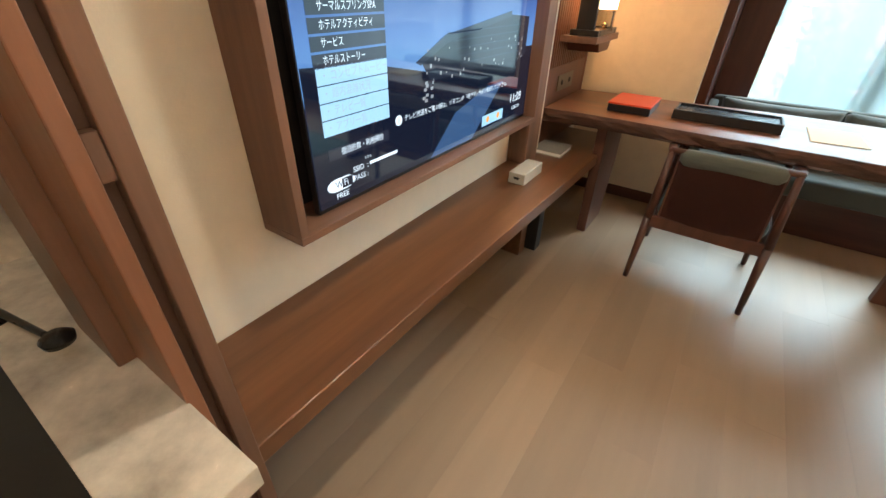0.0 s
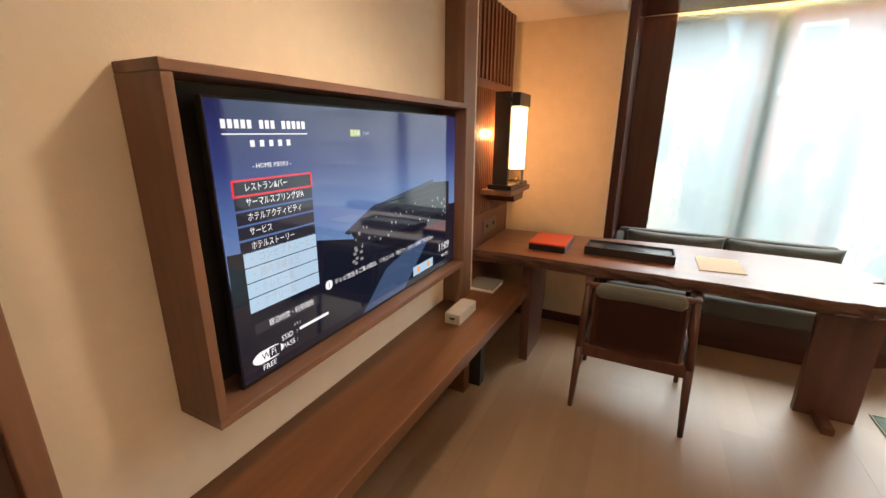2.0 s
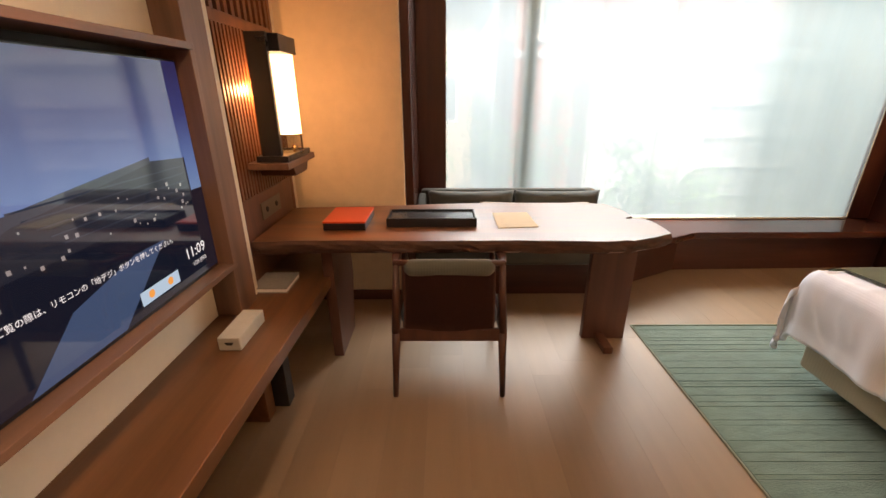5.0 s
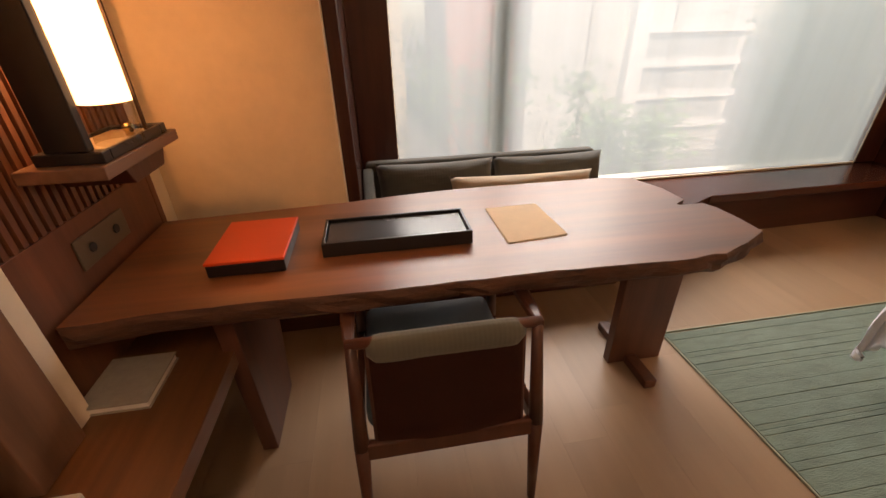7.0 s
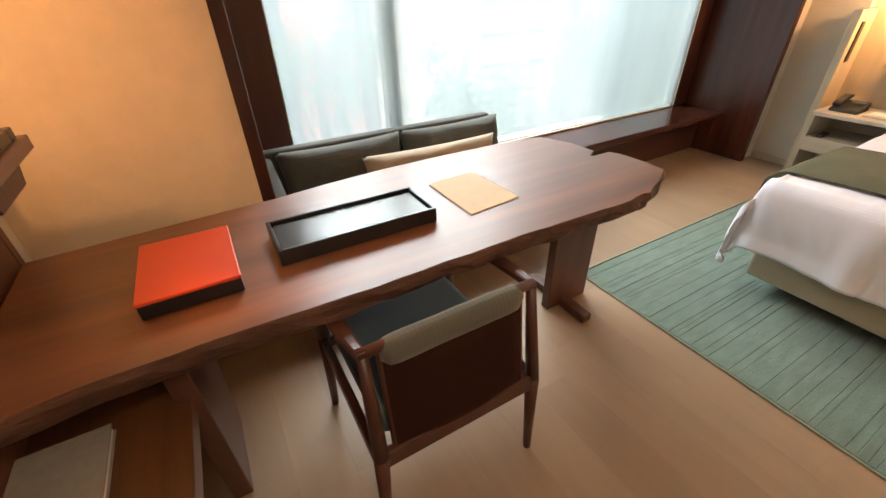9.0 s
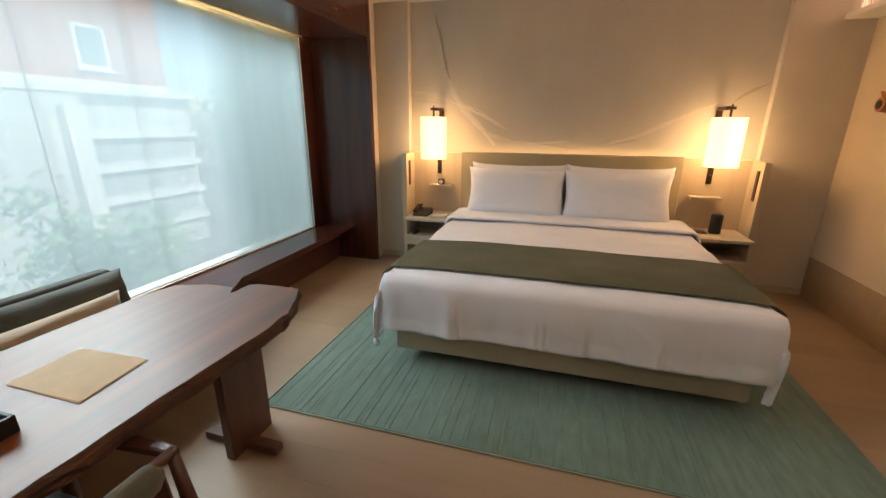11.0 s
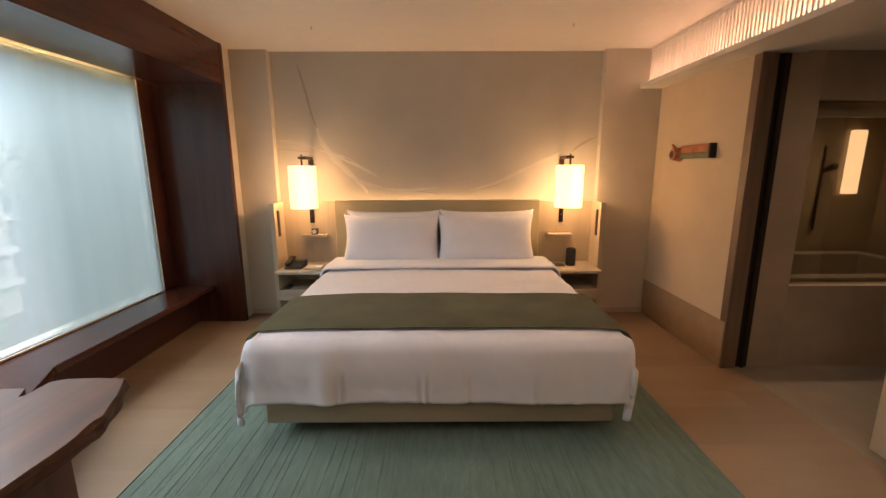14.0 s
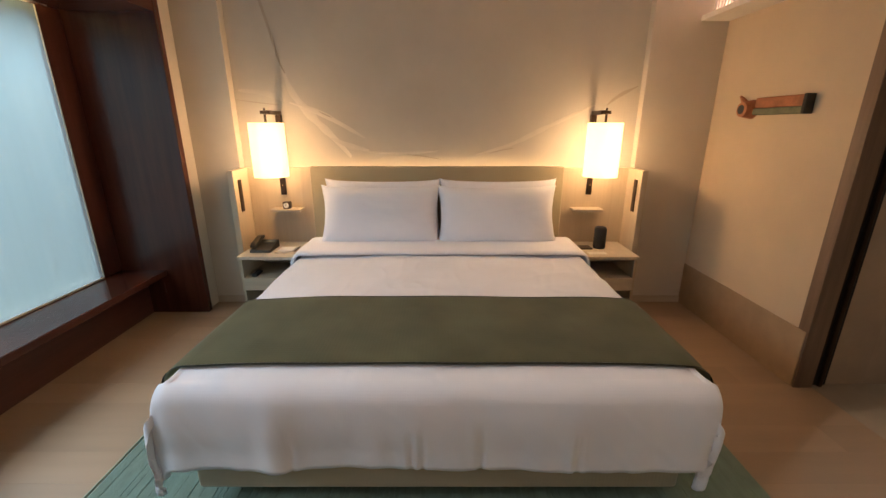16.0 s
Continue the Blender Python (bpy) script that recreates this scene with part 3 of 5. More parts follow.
blind = thing("roller_blind", (2.08, Y_GLASS - 0.035, 0.376), "white sheer blind drawn down over the whole window", "blind")
b = bmesh.new()
cols = 160
vs = []
for i in range(cols + 1):
    x = 0.357 + (3.748 - 0.357) * i / cols
    w = 0.006 * noise.noise(Vector((x * 3.1, 0, 0))) + (0.004 * math.sin(x * 21 + 2 * math.sin(x * 5)) * max(0, min(1, (x - 2.5) * 2)))
    vs.append([b.verts.new((x, Y_GLASS - 0.027 + w * k, z)) for k, z in ((1, 0.395), (1, 1.2), (0.8, Z_BAY - 0.003))])
for a, c in zip(vs, vs[1:]):
    for k in range(2):
        b.faces.new((a[k], a[k + 1], c[k + 1], c[k]))
part("cloth", b, SHEER, blind, "sheer white cloth", True)
drape = thing("gathered_curtain", (3.2, Y_GLASS - 0.005, 0.376), "white gathered sheer curtain behind the blind", "curtain")
b = bmesh.new()
vs = []
for i in range(241):
    u = i / 240
    x = 2.58 + 1.165 * u
    w = 0.016 * noise.noise(Vector((u * 9, 1, 0))) + 0.006 * noise.noise(Vector((u * 23, 4, 0)))
    vs.append([b.verts.new((x - (1 - u) * 0.10 * k, Y_GLASS - 0.003 + w * (0.7 + 0.3 * k), z)) for k, z in ((0.55, 0.378), (0.2, 0.9), (0.0, 1.5), (0.0, Z_BAY))])
for a, c in zip(vs, vs[1:]):
    for k in range(3):
        b.faces.new((a[k], a[k + 1], c[k + 1], c[k]))
part("cloth", b, DRAPE, drape, "gathered sheer cloth", True)
part("bottom_bar", box(0.36, 3.748, Y_GLASS - 0.036, Y_GLASS - 0.0205, 0.376, 0.389, 0.003), CREAM_BAR, blind, "cream bottom bar")

part("side_rail", box(3.7485, 3.7515, Y_GLASS - 0.034, Y_GLASS - 0.0206, 0.3905, Z_BAY - 0.004, 0.0015), CREAM_BAR, blind, "slim cream side rail")

# ---- outside ----
solo("ground", box(-120, 120, 6.2, 220, -3.4, -3.2), surface("garden_gravel", (0.42, 0.40, 0.36), 0.9, 0.2, 3), "pale gravel ground of the garden", "ground", kind="structure")


def house(x0, x1, y0, y1, z1, col, label, wins, z0=-3.2):
    h = thing("house", ((x0 + x1) / 2, (y0 + y1) / 2, z0), label, "house")
    part("wall", box(x0, x1, y0, y1, z0, z1), surface("render_" + label.split()[0] + str(int(x0)), col, 0.85, 0.08, 2), h)
    part("roof", prism([(y0 - 0.6, z1), (y1 + 0.6, z1), ((y0 + y1) / 2, z1 + 1.6)], "x", x0 - 0.5, x1 + 0.5), ROOF, h, "grey tiled roof")
    for wx, wz, ww, wh in wins:
        w = part("window", box(wx - ww / 2 - 0.08, wx + ww / 2 + 0.08, y0 - 0.06, y0 - 0.002, wz - 0.08, wz + wh + 0.08), WHITE_PAINT, h)
        part("pane", box(wx - ww / 2, wx + ww / 2, y0 - 0.075, y0 - 0.062, wz, wz + wh), DARK_PANE, w)
    return h


ROOF = surface("roof_tile_grey", (0.10, 0.10, 0.105), 0.6, 0.2, 6)
DARK_PANE = surface("dark_window_pane", (0.20, 0.22, 0.23), 0.25, 0.1, bump=0)
house(-6.0, 1.2, 15.5, 21, 3.4, (0.62, 0.50, 0.34), "cream house across the garden", [(-3.6, 0.6, 1.2, 1.2), (-1.4, 0.6, 1.2, 1.2), (0.3, 0.6, 0.8, 1.2), (-2.6, -2.2, 1.6, 1.5)])
RED_BRICK = surface("red_brick_render", (0.50, 0.17, 0.11), 0.85, 0.12, 3)
CONCRETE = surface("pale_concrete", (0.62, 0.62, 0.59), 0.85, 0.10, 1.5)
RECESS_SHADE = surface("shaded_concrete", (0.40, 0.41, 0.40), 0.85, 0.08, 2)
WHITE_RENDER = surface("white_render", (0.82, 0.82, 0.80), 0.8, 0.04, 2)
brick_block = thing("apartment_building", (9.5, 21.0, -3.2), "red brick apartment building with white window frames", "building")
part("wall", box(2.9, 13.6, 18.4, 24.0, -3.2, 8.5), RED_BRICK, brick_block, "red brick wall")
part("roof", box(2.6, 13.9, 18.1, 24.3, 8.501, 8.75, 0.03), ROOF, brick_block, "flat grey roof")
part("band", box(2.9, 13.6, 18.30, 18.399, 2.55, 2.78), WHITE_RENDER, brick_block, "white floor band")
for wz in (3.15, 5.75):
    for k in range(3):
        wx = 4.2 + 3.4 * k
        w = part("window", box(wx - 0.52, wx + 0.52, 18.33, 18.398, wz, wz + 1.35), WHITE_RENDER, brick_block, "white window frame")
        part("pane", box(wx - 0.40, wx + 0.40, 18.31, 18.329, wz + 0.12, wz + 1.23), DARK_PANE, w)
        part("sill", box(wx - 0.60, wx + 0.60, 18.22, 18.329, wz - 0.09, wz - 0.001), WHITE_RENDER, w)
yard = thing("garage_building", (9.4, 17.4, -3.2), "low pale concrete building with a white corner pier", "building")
part("wall", box(5.3, 9.30, 16.9, 17.9, -3.2, 2.28), CONCRETE, yard, "pale concrete wall")
part("wall", box(9.31, 13.4, 17.3, 17.9, -3.2, 2.28), CONCRETE, yard, "pale concrete wall")
part("coping", box(5.2, 13.5, 16.8, 18.0, 2.281, 2.45, 0.02), WHITE_RENDER, yard, "white coping")
part("pier", box(8.62, 9.18, 16.55, 16.899, -3.2, 1.9, 0.02), WHITE_RENDER, yard, "white pier")
for k in range(4):
    part("ledge", box(9.32, 13.3, 16.95, 17.299, -2.2 + 1.05 * k, -1.98 + 1.05 * k, 0.01), WHITE_RENDER, yard, "white ledge")
# Flat sheets of darker concrete stand in for the shade of recesses.
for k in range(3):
    part("recess", box(9.6, 13.1, 17.27, 17.299, -1.9 + 1.05 * k, -1.25 + 1.05 * k), RECESS_SHADE, yard, "flat grey sheet as shade between the ledges")
BARK = surface("tree_bark", (0.13, 0.09, 0.06), 0.9, 0.3, 12, (1, 1, 0.2), 0.6, 30)
LEAF = surface("leaf_green", (0.12, 0.19, 0.06), 0.6, 0.3, 3, per_object=0.2)


def tree(x, y, height, spread, seed):
    rnd = random.Random(seed)
    t = thing("tree", (x, y, -3.2), "leafy green garden tree", "tree", "garden trees")
    b = tube((x, y, -3.2), (x + 0.1, y, -3.2 + height * 0.55), 0.14, 0.07, 10)
    tips = []
    for k in range(7):
        a = k * 2.4 + rnd.random()
        base = Vector((x + 0.05, y, -3.2 + height * (0.28 + 0.045 * k)))
        tip = base + Vector((math.cos(a) * spread * (0.5 + 0.4 * rnd.random()), math.sin(a) * spread * 0.7, height * (0.2 + 0.2 * rnd.random())))
        tube(base, tip, 0.045, 0.015, 6, b)
        tips += [tip, base.lerp(tip, 0.7)]
    part("trunk", b, BARK, t)
    verts, faces = [], []
    for tip in tips:
        for _ in range(110):
            c = tip + Vector((rnd.gauss(0, 0.32), rnd.gauss(0, 0.3), rnd.gauss(0, 0.26))) * spread * 0.6
            u = Vector((rnd.gauss(0, 1), rnd.gauss(0, 1), rnd.gauss(0, 1))).normalized() * 0.085
            v = u.orthogonal().normalized() * 0.04
            k = len(verts)
            verts += [c - u, c + v, c + u, c - v]
            faces.append((k, k + 1, k + 2, k + 3))
    me = bpy.data.meshes.new("crown")
    me.from_pydata([Vector(q) - Vector((x, y, -3.2)) for q in verts], [], faces)
    me.materials.append(LEAF)
    c = new("crown", me)
    c.parent = t


for i, (x, y, hh, sp) in enumerate(((-1.2, 10.2, 5.6, 1.5), (1.9, 11.5, 5.0, 1.3), (4.6, 10.0, 3.9, 1.3), (9.2, 10.8, 5.4, 1.6))):
    tree(x, y, hh, sp, i + 3)

# ---- television side ----
FX, FB = -0.474, -0.6245
tv = thing("television", (-0.54, 3.035, 0.75), "flat television in a deep walnut box frame, showing a blue menu", "television")
Y0, Y1, Z0, Z1 = 2.353, 3.735, 0.75, 1.54
part("frame_board", box(FB, FX, Y0, Y1, Z0, Z0 + 0.022, 0.002), WALNUT_Y, tv, "walnut frame board")
part("frame_board", box(FB, FX, Y0, Y1, Z1 - 0.022, Z1, 0.002), WALNUT_Y, tv, "walnut frame board")
part("frame_board", box(FB, FX, Y0, Y0 + 0.024, Z0 + 0.0225, Z1 - 0.0225, 0.002), WALNUT_Z, tv, "walnut frame board")
part("frame_board", box(FB, FX, Y1 - 0.024, Y1, Z0 + 0.0225, Z1 - 0.0225, 0.002), WALNUT_Z, tv, "walnut frame board")
part("backing", box(FB, FB + 0.008, Y0 + 0.025, Y1 - 0.025, Z0 + 0.023, Z1 - 0.023), BLACK_MATT, tv)
SY0, SY1, SZ0, SZ1, SX = 2.462, 3.700, 0.785, 1.480, -0.528
part("screen_body", box(SX - 0.022, SX - 0.001, SY0 - 0.004, SY1 + 0.004, SZ0 - 0.012, SZ1 + 0.006, 0.002), BLACK, tv, "black slim television body")


part("wall_mount", box(FB + 0.0085, SX - 0.0225, 2.9, 3.25, 1.0, 1.3, 0.004), BLACK_MATT, tv, "black wall mount")


def picture_mat():
    m, n, l, p = shader("screen_picture")
    tc = n.new("ShaderNodeTexCoord")
    sp = n.new("ShaderNodeSeparateXYZ")
    l.new(tc.outputs["Generated"], sp.inputs[0])
    ramp = n.new("ShaderNodeValToRGB")
    e = ramp.color_ramp.elements
    e[0].position, e[0].color = 0.0, (0.002, 0.004, 0.014, 1)
    e[1].position, e[1].color = 1.0, (0.014, 0.018, 0.085, 1)
    for pos, c in ((0.40, (0.006, 0.010, 0.035, 1)), (0.44, (0.11, 0.22, 0.42, 1)), (0.60, (0.075, 0.15, 0.36, 1)), (0.80, (0.026, 0.042, 0.17, 1))):
        k = e.new(pos)
        k.color = c
    nz = n.new("ShaderNodeTexNoise")
    nz.inputs["Scale"].default_value = 2.0
    l.new(tc.outputs["Generated"], nz.inputs["Vector"])
    ma = n.new("ShaderNodeMath")
    ma.operation = "MULTIPLY_ADD"
    ma.inputs[1].default_value = 0.05
    l.new(nz.outputs["Fac"], ma.inputs[0])
    l.new(sp.outputs["Z"], ma.inputs[2])
    l.new(ma.outputs[0], ramp.inputs[0])
    p.inputs["Base Color"].default_value = (0.005, 0.005, 0.006, 1)
    l.new(ramp.outputs[0], p.inputs["Emission Color"])
    p.inputs["Emission Strength"].default_value = 1.0
    p.inputs["Roughness"].default_value = 0.05
    p.inputs["IOR"].default_value = 1.85
    return m


def lit(name, col, strength=1.0):
    m, n, l, p = shader(name)
    p.inputs["Base Color"].default_value = (0.006, 0.006, 0.007, 1)
    p.inputs["Emission Color"].default_value = (*col, 1)
    p.inputs["Emission Strength"].default_value = strength
    p.inputs["Roughness"].default_value = 0.05
    p.inputs["IOR"].default_value = 1.85
    return m


screen = part("screen", box(SX - 0.001, SX + 0.001, SY0, SY1, SZ0, SZ1), picture_mat(), tv, "glossy lit screen")
LIT_WHITE, LIT_GREY = lit("screen_white", (0.8, 0.85, 0.9)), lit("screen_grey_text", (0.35, 0.42, 0.5))
LIT_BAR, LIT_BLUE, LIT_RED = lit("screen_bar", (0.018, 0.02, 0.032)), lit("screen_pale_blue", (0.36, 0.55, 0.72)), lit("screen_red", (0.75, 0.03, 0.04))
LIT_DARK, LIT_ROOF, LIT_GREEN = lit("screen_dark", (0.003, 0.006, 0.016)), lit("screen_roof", (0.012, 0.016, 0.028)), lit("screen_green", (0.33, 0.42, 0.08))
LIT_GLEAM, LIT_STREET = lit("screen_gleam", (0.24, 0.24, 0.25)), lit("screen_street", (0.035, 0.07, 0.15))


def uv(u, v):
    return 2.448 + u * (SY1 - 2.448), SZ1 - v * (SZ1 - SZ0)


def flat(points, material, name, layer):
    """A flat figure on the screen from (u, v) corners."""
    b = bmesh.new()
    x = SX + 0.0012 + 0.0004 * layer
    b.faces.new([b.verts.new((x, *uv(u, v))) for u, v in points])
    return part(name, b, material, screen)


def rect(u0, u1, v0, v1, material, name="menu_bar", layer=2):
    return flat([(u0, v0), (u1, v0), (u1, v1), (u0, v1)], material, name, layer)


def words(text, u, v, size, material=None, layer=4, align="LEFT", squeeze=1.0):
    """Writing on the screen: its left end at u, its middle line at v, size in metres."""
    cu = bpy.data.curves.new("writing", "FONT")
    cu.body, cu.size, cu.align_x, cu.align_y, cu.resolution_u = text, size, align, "CENTER", 2
    ob = new("writing_tmp", cu)
    bpy.context.view_layer.update()
    me = bpy.data.meshes.new_from_object(ob.evaluated_get(bpy.context.evaluated_depsgraph_get()))
    bpy.data.objects.remove(ob)
    y, z = uv(u, v)
    m = Matrix.Translation((SX + 0.0012 + 0.0004 * layer, y, z)) @ Matrix(((0, 0, 1, 0), (squeeze, 0, 0, 0), (0, 1, 0, 0), (0, 0, 0, 1)))
    me.transform(Matrix.Translation(-ORIGIN[screen.name]) @ m)
    me.materials.clear()
    me.materials.append(material or LIT_WHITE)
    o = new("writing", me)
    o.parent = screen
    return o


LIT_EAVE = lit("screen_eave", (0.022, 0.03, 0.05))
# the picture: a hall under an evening sky, over a dark square
flat([(0.012, 0.50), (0.18, 0.52), (0.40, 0.60), (0.48, 0.56), (1.0, 0.58), (1.0, 1.0), (0.012, 1.0)], LIT_DARK, "square", 0)
flat([(0.36, 0.545), (0.45, 0.47), (0.80, 0.40), (0.95, 0.42), (0.95, 0.62), (0.40, 0.64)], LIT_ROOF, "hall", 1)
flat([(0.34, 0.55), (0.46, 0.46), (0.82, 0.385), (0.82, 0.41), (0.47, 0.495), (0.36, 0.565)], LIT_EAVE, "eave", 2)
for k in range(5):
    rect(0.47 + 0.02 * k, 0.93, 0.452 + 0.034 * k, 0.458 + 0.034 * k, LIT_EAVE, "storey_line", 2)
flat([(0.40, 1.0), (0.52, 0.82), (0.70, 0.74), (0.80, 0.74), (0.62, 1.0)], LIT_STREET, "wet_path", 1)
rnd = random.Random(5)
for k in range(40):
    u, v = 0.38 + rnd.random() * 0.55, 0.50 + rnd.random() * 0.14
    s = 0.003 + rnd.random() * 0.006
    rect(u, u + s, v, v + s * 2.0, LIT_GLEAM, "lit_window", 3)
for k in range(8):
    u, v = 0.36 + rnd.random() * 0.04, 0.62 + rnd.random() * 0.09
    rect(u, u + 0.012, v, v + 0.014, LIT_GLEAM, "lit_window", 3)
# name of the house, as plain shapes
for k in range(15):
    u = 0.036 + k * 0.0135
    if k not in (5, 9):
        rect(u, u + 0.0095, 0.060, 0.088, LIT_WHITE, "title_mark", 3)
rect(0.036, 0.24, 0.104, 0.108, LIT_WHITE, "title_line", 3)
for k in range(5):
    rect(0.092 + k * 0.022, 0.102 + k * 0.022, 0.126, 0.148, LIT_WHITE, "title_mark", 3)
words("- HOME MENU -", 0.138, 0.213, 0.017, align="CENTER")
rect(0.385, 0.425, 0.088, 0.118, LIT_GREEN, "language_tab", 2)
words("日本語", 0.405, 0.103, 0.015, LIT_WHITE, align="CENTER")
words("English", 0.435, 0.103, 0.013, LIT_GREY)
items = ["レストラン&バー", "サーマルスプリングSPA", "ホテルアクティビティ", "サービス", "ホテルストーリー"]
for k, it in enumerate(items):
    v = 0.284 + k * 0.0515
    rect(0.042, 0.240, v - 0.022, v + 0.022, LIT_BAR)
    words(it, 0.066, v, 0.023, squeeze=0.76)
for a, c, d, e in ((0.040, 0.242, 0.254, 0.261), (0.040, 0.242, 0.307, 0.314), (0.040, 0.0445, 0.254, 0.314), (0.2375, 0.242, 0.254, 0.314)):
    rect(a, c, d, e, LIT_RED, "marker_line", 4)
for k, it in enumerate(["コンセプトムービー", "館内混雑状況", "テレビ一覧", "アプリ一覧"]):
    v = 0.536 + k * 0.0575
    rect(0.046, 0.240, v - 0.027, v + 0.027, LIT_BLUE)
    words("・ " + it, 0.056, v, 0.026, LIT_GREY, squeeze=0.86)
rect(0.050, 0.235, 0.782, 0.826, LIT_BAR)
words("宿泊約款・利用規約", 0.085, 0.804, 0.021, LIT_WHITE, squeeze=0.86)
words("SSID  :", 0.112, 0.893, 0.022)
words("PASS :", 0.112, 0.930, 0.022)
rect(0.165, 0.262, 0.884, 0.897, LIT_WHITE, "network_mark", 3)
words("3 5 4", 0.15, 0.862, 0.012)
pill = [(0.075 + 0.028 * math.cos(a) + (0.012 if math.cos(a) > 0 else -0.012), 0.926 + 0.026 * math.sin(a)) for a in [2 * math.pi * i / 24 for i in range(24)]]
flat(pill, LIT_WHITE, "badge", 2)
words("Wi", 0.0575, 0.926, 0.026, LIT_DARK)
flat([(0.077, 0.906), (0.108, 0.906), (0.108, 0.946), (0.077, 0.946)], LIT_DARK, "badge_half", 3)
words("Fi", 0.081, 0.926, 0.026, LIT_WHITE)
words("FREE", 0.075, 0.972, 0.022, align="CENTER")
ring = [(0.272 + 0.0125 * math.cos(a), 0.762 + 0.022 * math.sin(a)) for a in [2 * math.pi * i / 24 for i in range(24)]]
flat(ring, LIT_WHITE, "notice_mark", 2)
words("i", 0.272, 0.762, 0.03, LIT_DARK, align="CENTER")
words("テレビ放送をご覧の際は、リモコンの「地デジ」ボタンを押してください。", 0.292, 0.762, 0.0205, squeeze=0.98)
words("11:09", 0.862, 0.865, 0.052)
words("1/28 (FRI)", 0.885, 0.925, 0.020)
rect(0.68, 0.82, 0.900, 0.960, LIT_BLUE, "weather_tab", 2)
for k in (0.715, 0.785):
    flat([(k + 0.010 * math.cos(a), 0.928 + 0.018 * math.sin(a)) for a in [2 * math.pi * i / 16 for i in range(16)]], lit("screen_sun_%d" % int(k * 1000), (0.8, 0.35, 0.08)), "weather_mark", 3)

bench = thing("wall_bench", (-0.45, 3.2, 0.0), "long reddish-brown wooden bench board along the wall", "bench")
part("board", slab([(-0.6245, 2.018), (-0.292, 2.018), (-0.288, 2.6), (-0.272, 3.3), (-0.252, 4.0), (-0.246, 4.60), (-0.6245, 4.60)], 0.446, 0.505, 0.004), BENCH_WOOD, bench, "thick polished board")
part("apron", box(-0.6245, -0.36, 2.02, 4.55, 0.40, 0.4455), BLACK_MATT, bench, "dark recessed rail")
part("leg", box(-0.585, -0.45, 3.70, 3.775, 0, 0.3995, 0.003), BENCH_WOOD, bench, "brown wooden leg board")
part("leg", box(-0.585, -0.395, 3.80, 3.87, 0, 0.3995, 0.003), BLACK_MATT, bench, "black leg box")

# Dark panel added to keep the pale wall from showing below the bench.
setting("baseboard_bench", box(X_TV, X_TV + 0.014, 2.018, 4.86, 0, 0.399, 0.003), DARK_Y, "dark panel added over the pale wall under the bench", "baseboard")
post = thing("wall_post", (-0.56, 3.85, 0.505), "upright walnut post between plaster and lattice", "post", kind="structure")
part("shaft", box(-0.6245, -0.520, 3.780, 3.925, 0.5055, Z_SOFFIT, 0.003), WALNUT_Z, post)
part("edge_strip", box(-0.6245, -0.542, 3.9255, 3.995, 0.5055, Z_SOFFIT, 0.001), PLASTER, post, "pale plaster strip")

lat = thing("lattice_panel", (-0.585, 4.33, 0.505), "brown wooden lattice panel with fine upright slats", "lattice", kind="structure")
part("back_board", box(-0.6245, -0.592, 3.9955, 4.70, 0.5055, Z_SOFFIT), wood("lattice_back", (0.055, 0.024, 0.016), "z", 0.6), lat)
part("stile", box(-0.5915, -0.572, 3.9955, 4.010, 0.5055, Z_SOFFIT, 0.002), LATTICE_WOOD, lat)
part("stile", box(-0.5915, -0.572, 4.668, 4.70, 0.5055, Z_SOFFIT, 0.002), LATTICE_WOOD, lat)
part("lower_board", box(-0.5915, -0.573, 4.0105, 4.6675, 0.5055, 0.925, 0.002), LATTICE_WOOD, lat, "plain lower board")
part("middle_rail", box(-0.5915, -0.573, 4.0105, 4.6675, 1.655, 1.70, 0.002), LATTICE_WOOD, lat)
me = None
y = 4.012
while y < 4.655:
    if me is None:
        o = part("slat", box(-0.5915, -0.574, y, y + 0.017, 0.926, 1.654), LATTICE_WOOD, lat)
        me, ys = o.data, y
    else:
        o = new("slat", me)
        o.parent, o.location = lat, (0, y - ys, 0)
    y += 0.0305
me = None
y = 4.02
while y < 4.65:
    if me is None:
        o = part("upper_slat", box(-0.5915, -0.574, y, y + 0.030, 1.701, Z_SOFFIT - 0.001), LATTICE_WOOD, lat)
        me, ys = o.data, y
    else:
        o = new("upper_slat", me)
        o.parent, o.location = lat, (0, y - ys, 0)
    y += 0.061
plate = thing("socket_plate", (-0.572, 4.345, 0.795), "bronze metal socket plate in the lattice panel", "socket")
part("plate", box(-0.5725, -0.5665, 4.225, 4.465, 0.79, 0.875, 0.002), OUTLET, plate)
for yy in (4.285, 4.405):
    part("socket", tube((-0.5664, yy, 0.833), (-0.563, yy, 0.833), 0.014, 0.013, 20), BLACK_MATT, plate, "black round socket")

# lamp on its little wall shelf
lshelf = thing("lamp_shelf", (-0.46, 4.36, 1.0), "small walnut wall shelf on a bracket", "shelf")
part("board", box(-0.5735, -0.384, 4.168, 4.575, 1.050, 1.082, 0.003), WALNUT_Y, lshelf)
part("bracket", prism([(4.27, 1.0495), (4.50, 1.0495), (4.47, 1.00), (4.30, 1.00)], "x", -0.5735, -0.40, 0.003), DARK_Z, lshelf, "dark bracket")
lamp = thing("desk_lamp", (-0.45, 4.33, 1.0825), "black lacquer lamp with a glowing white cylinder shade", "lamp")
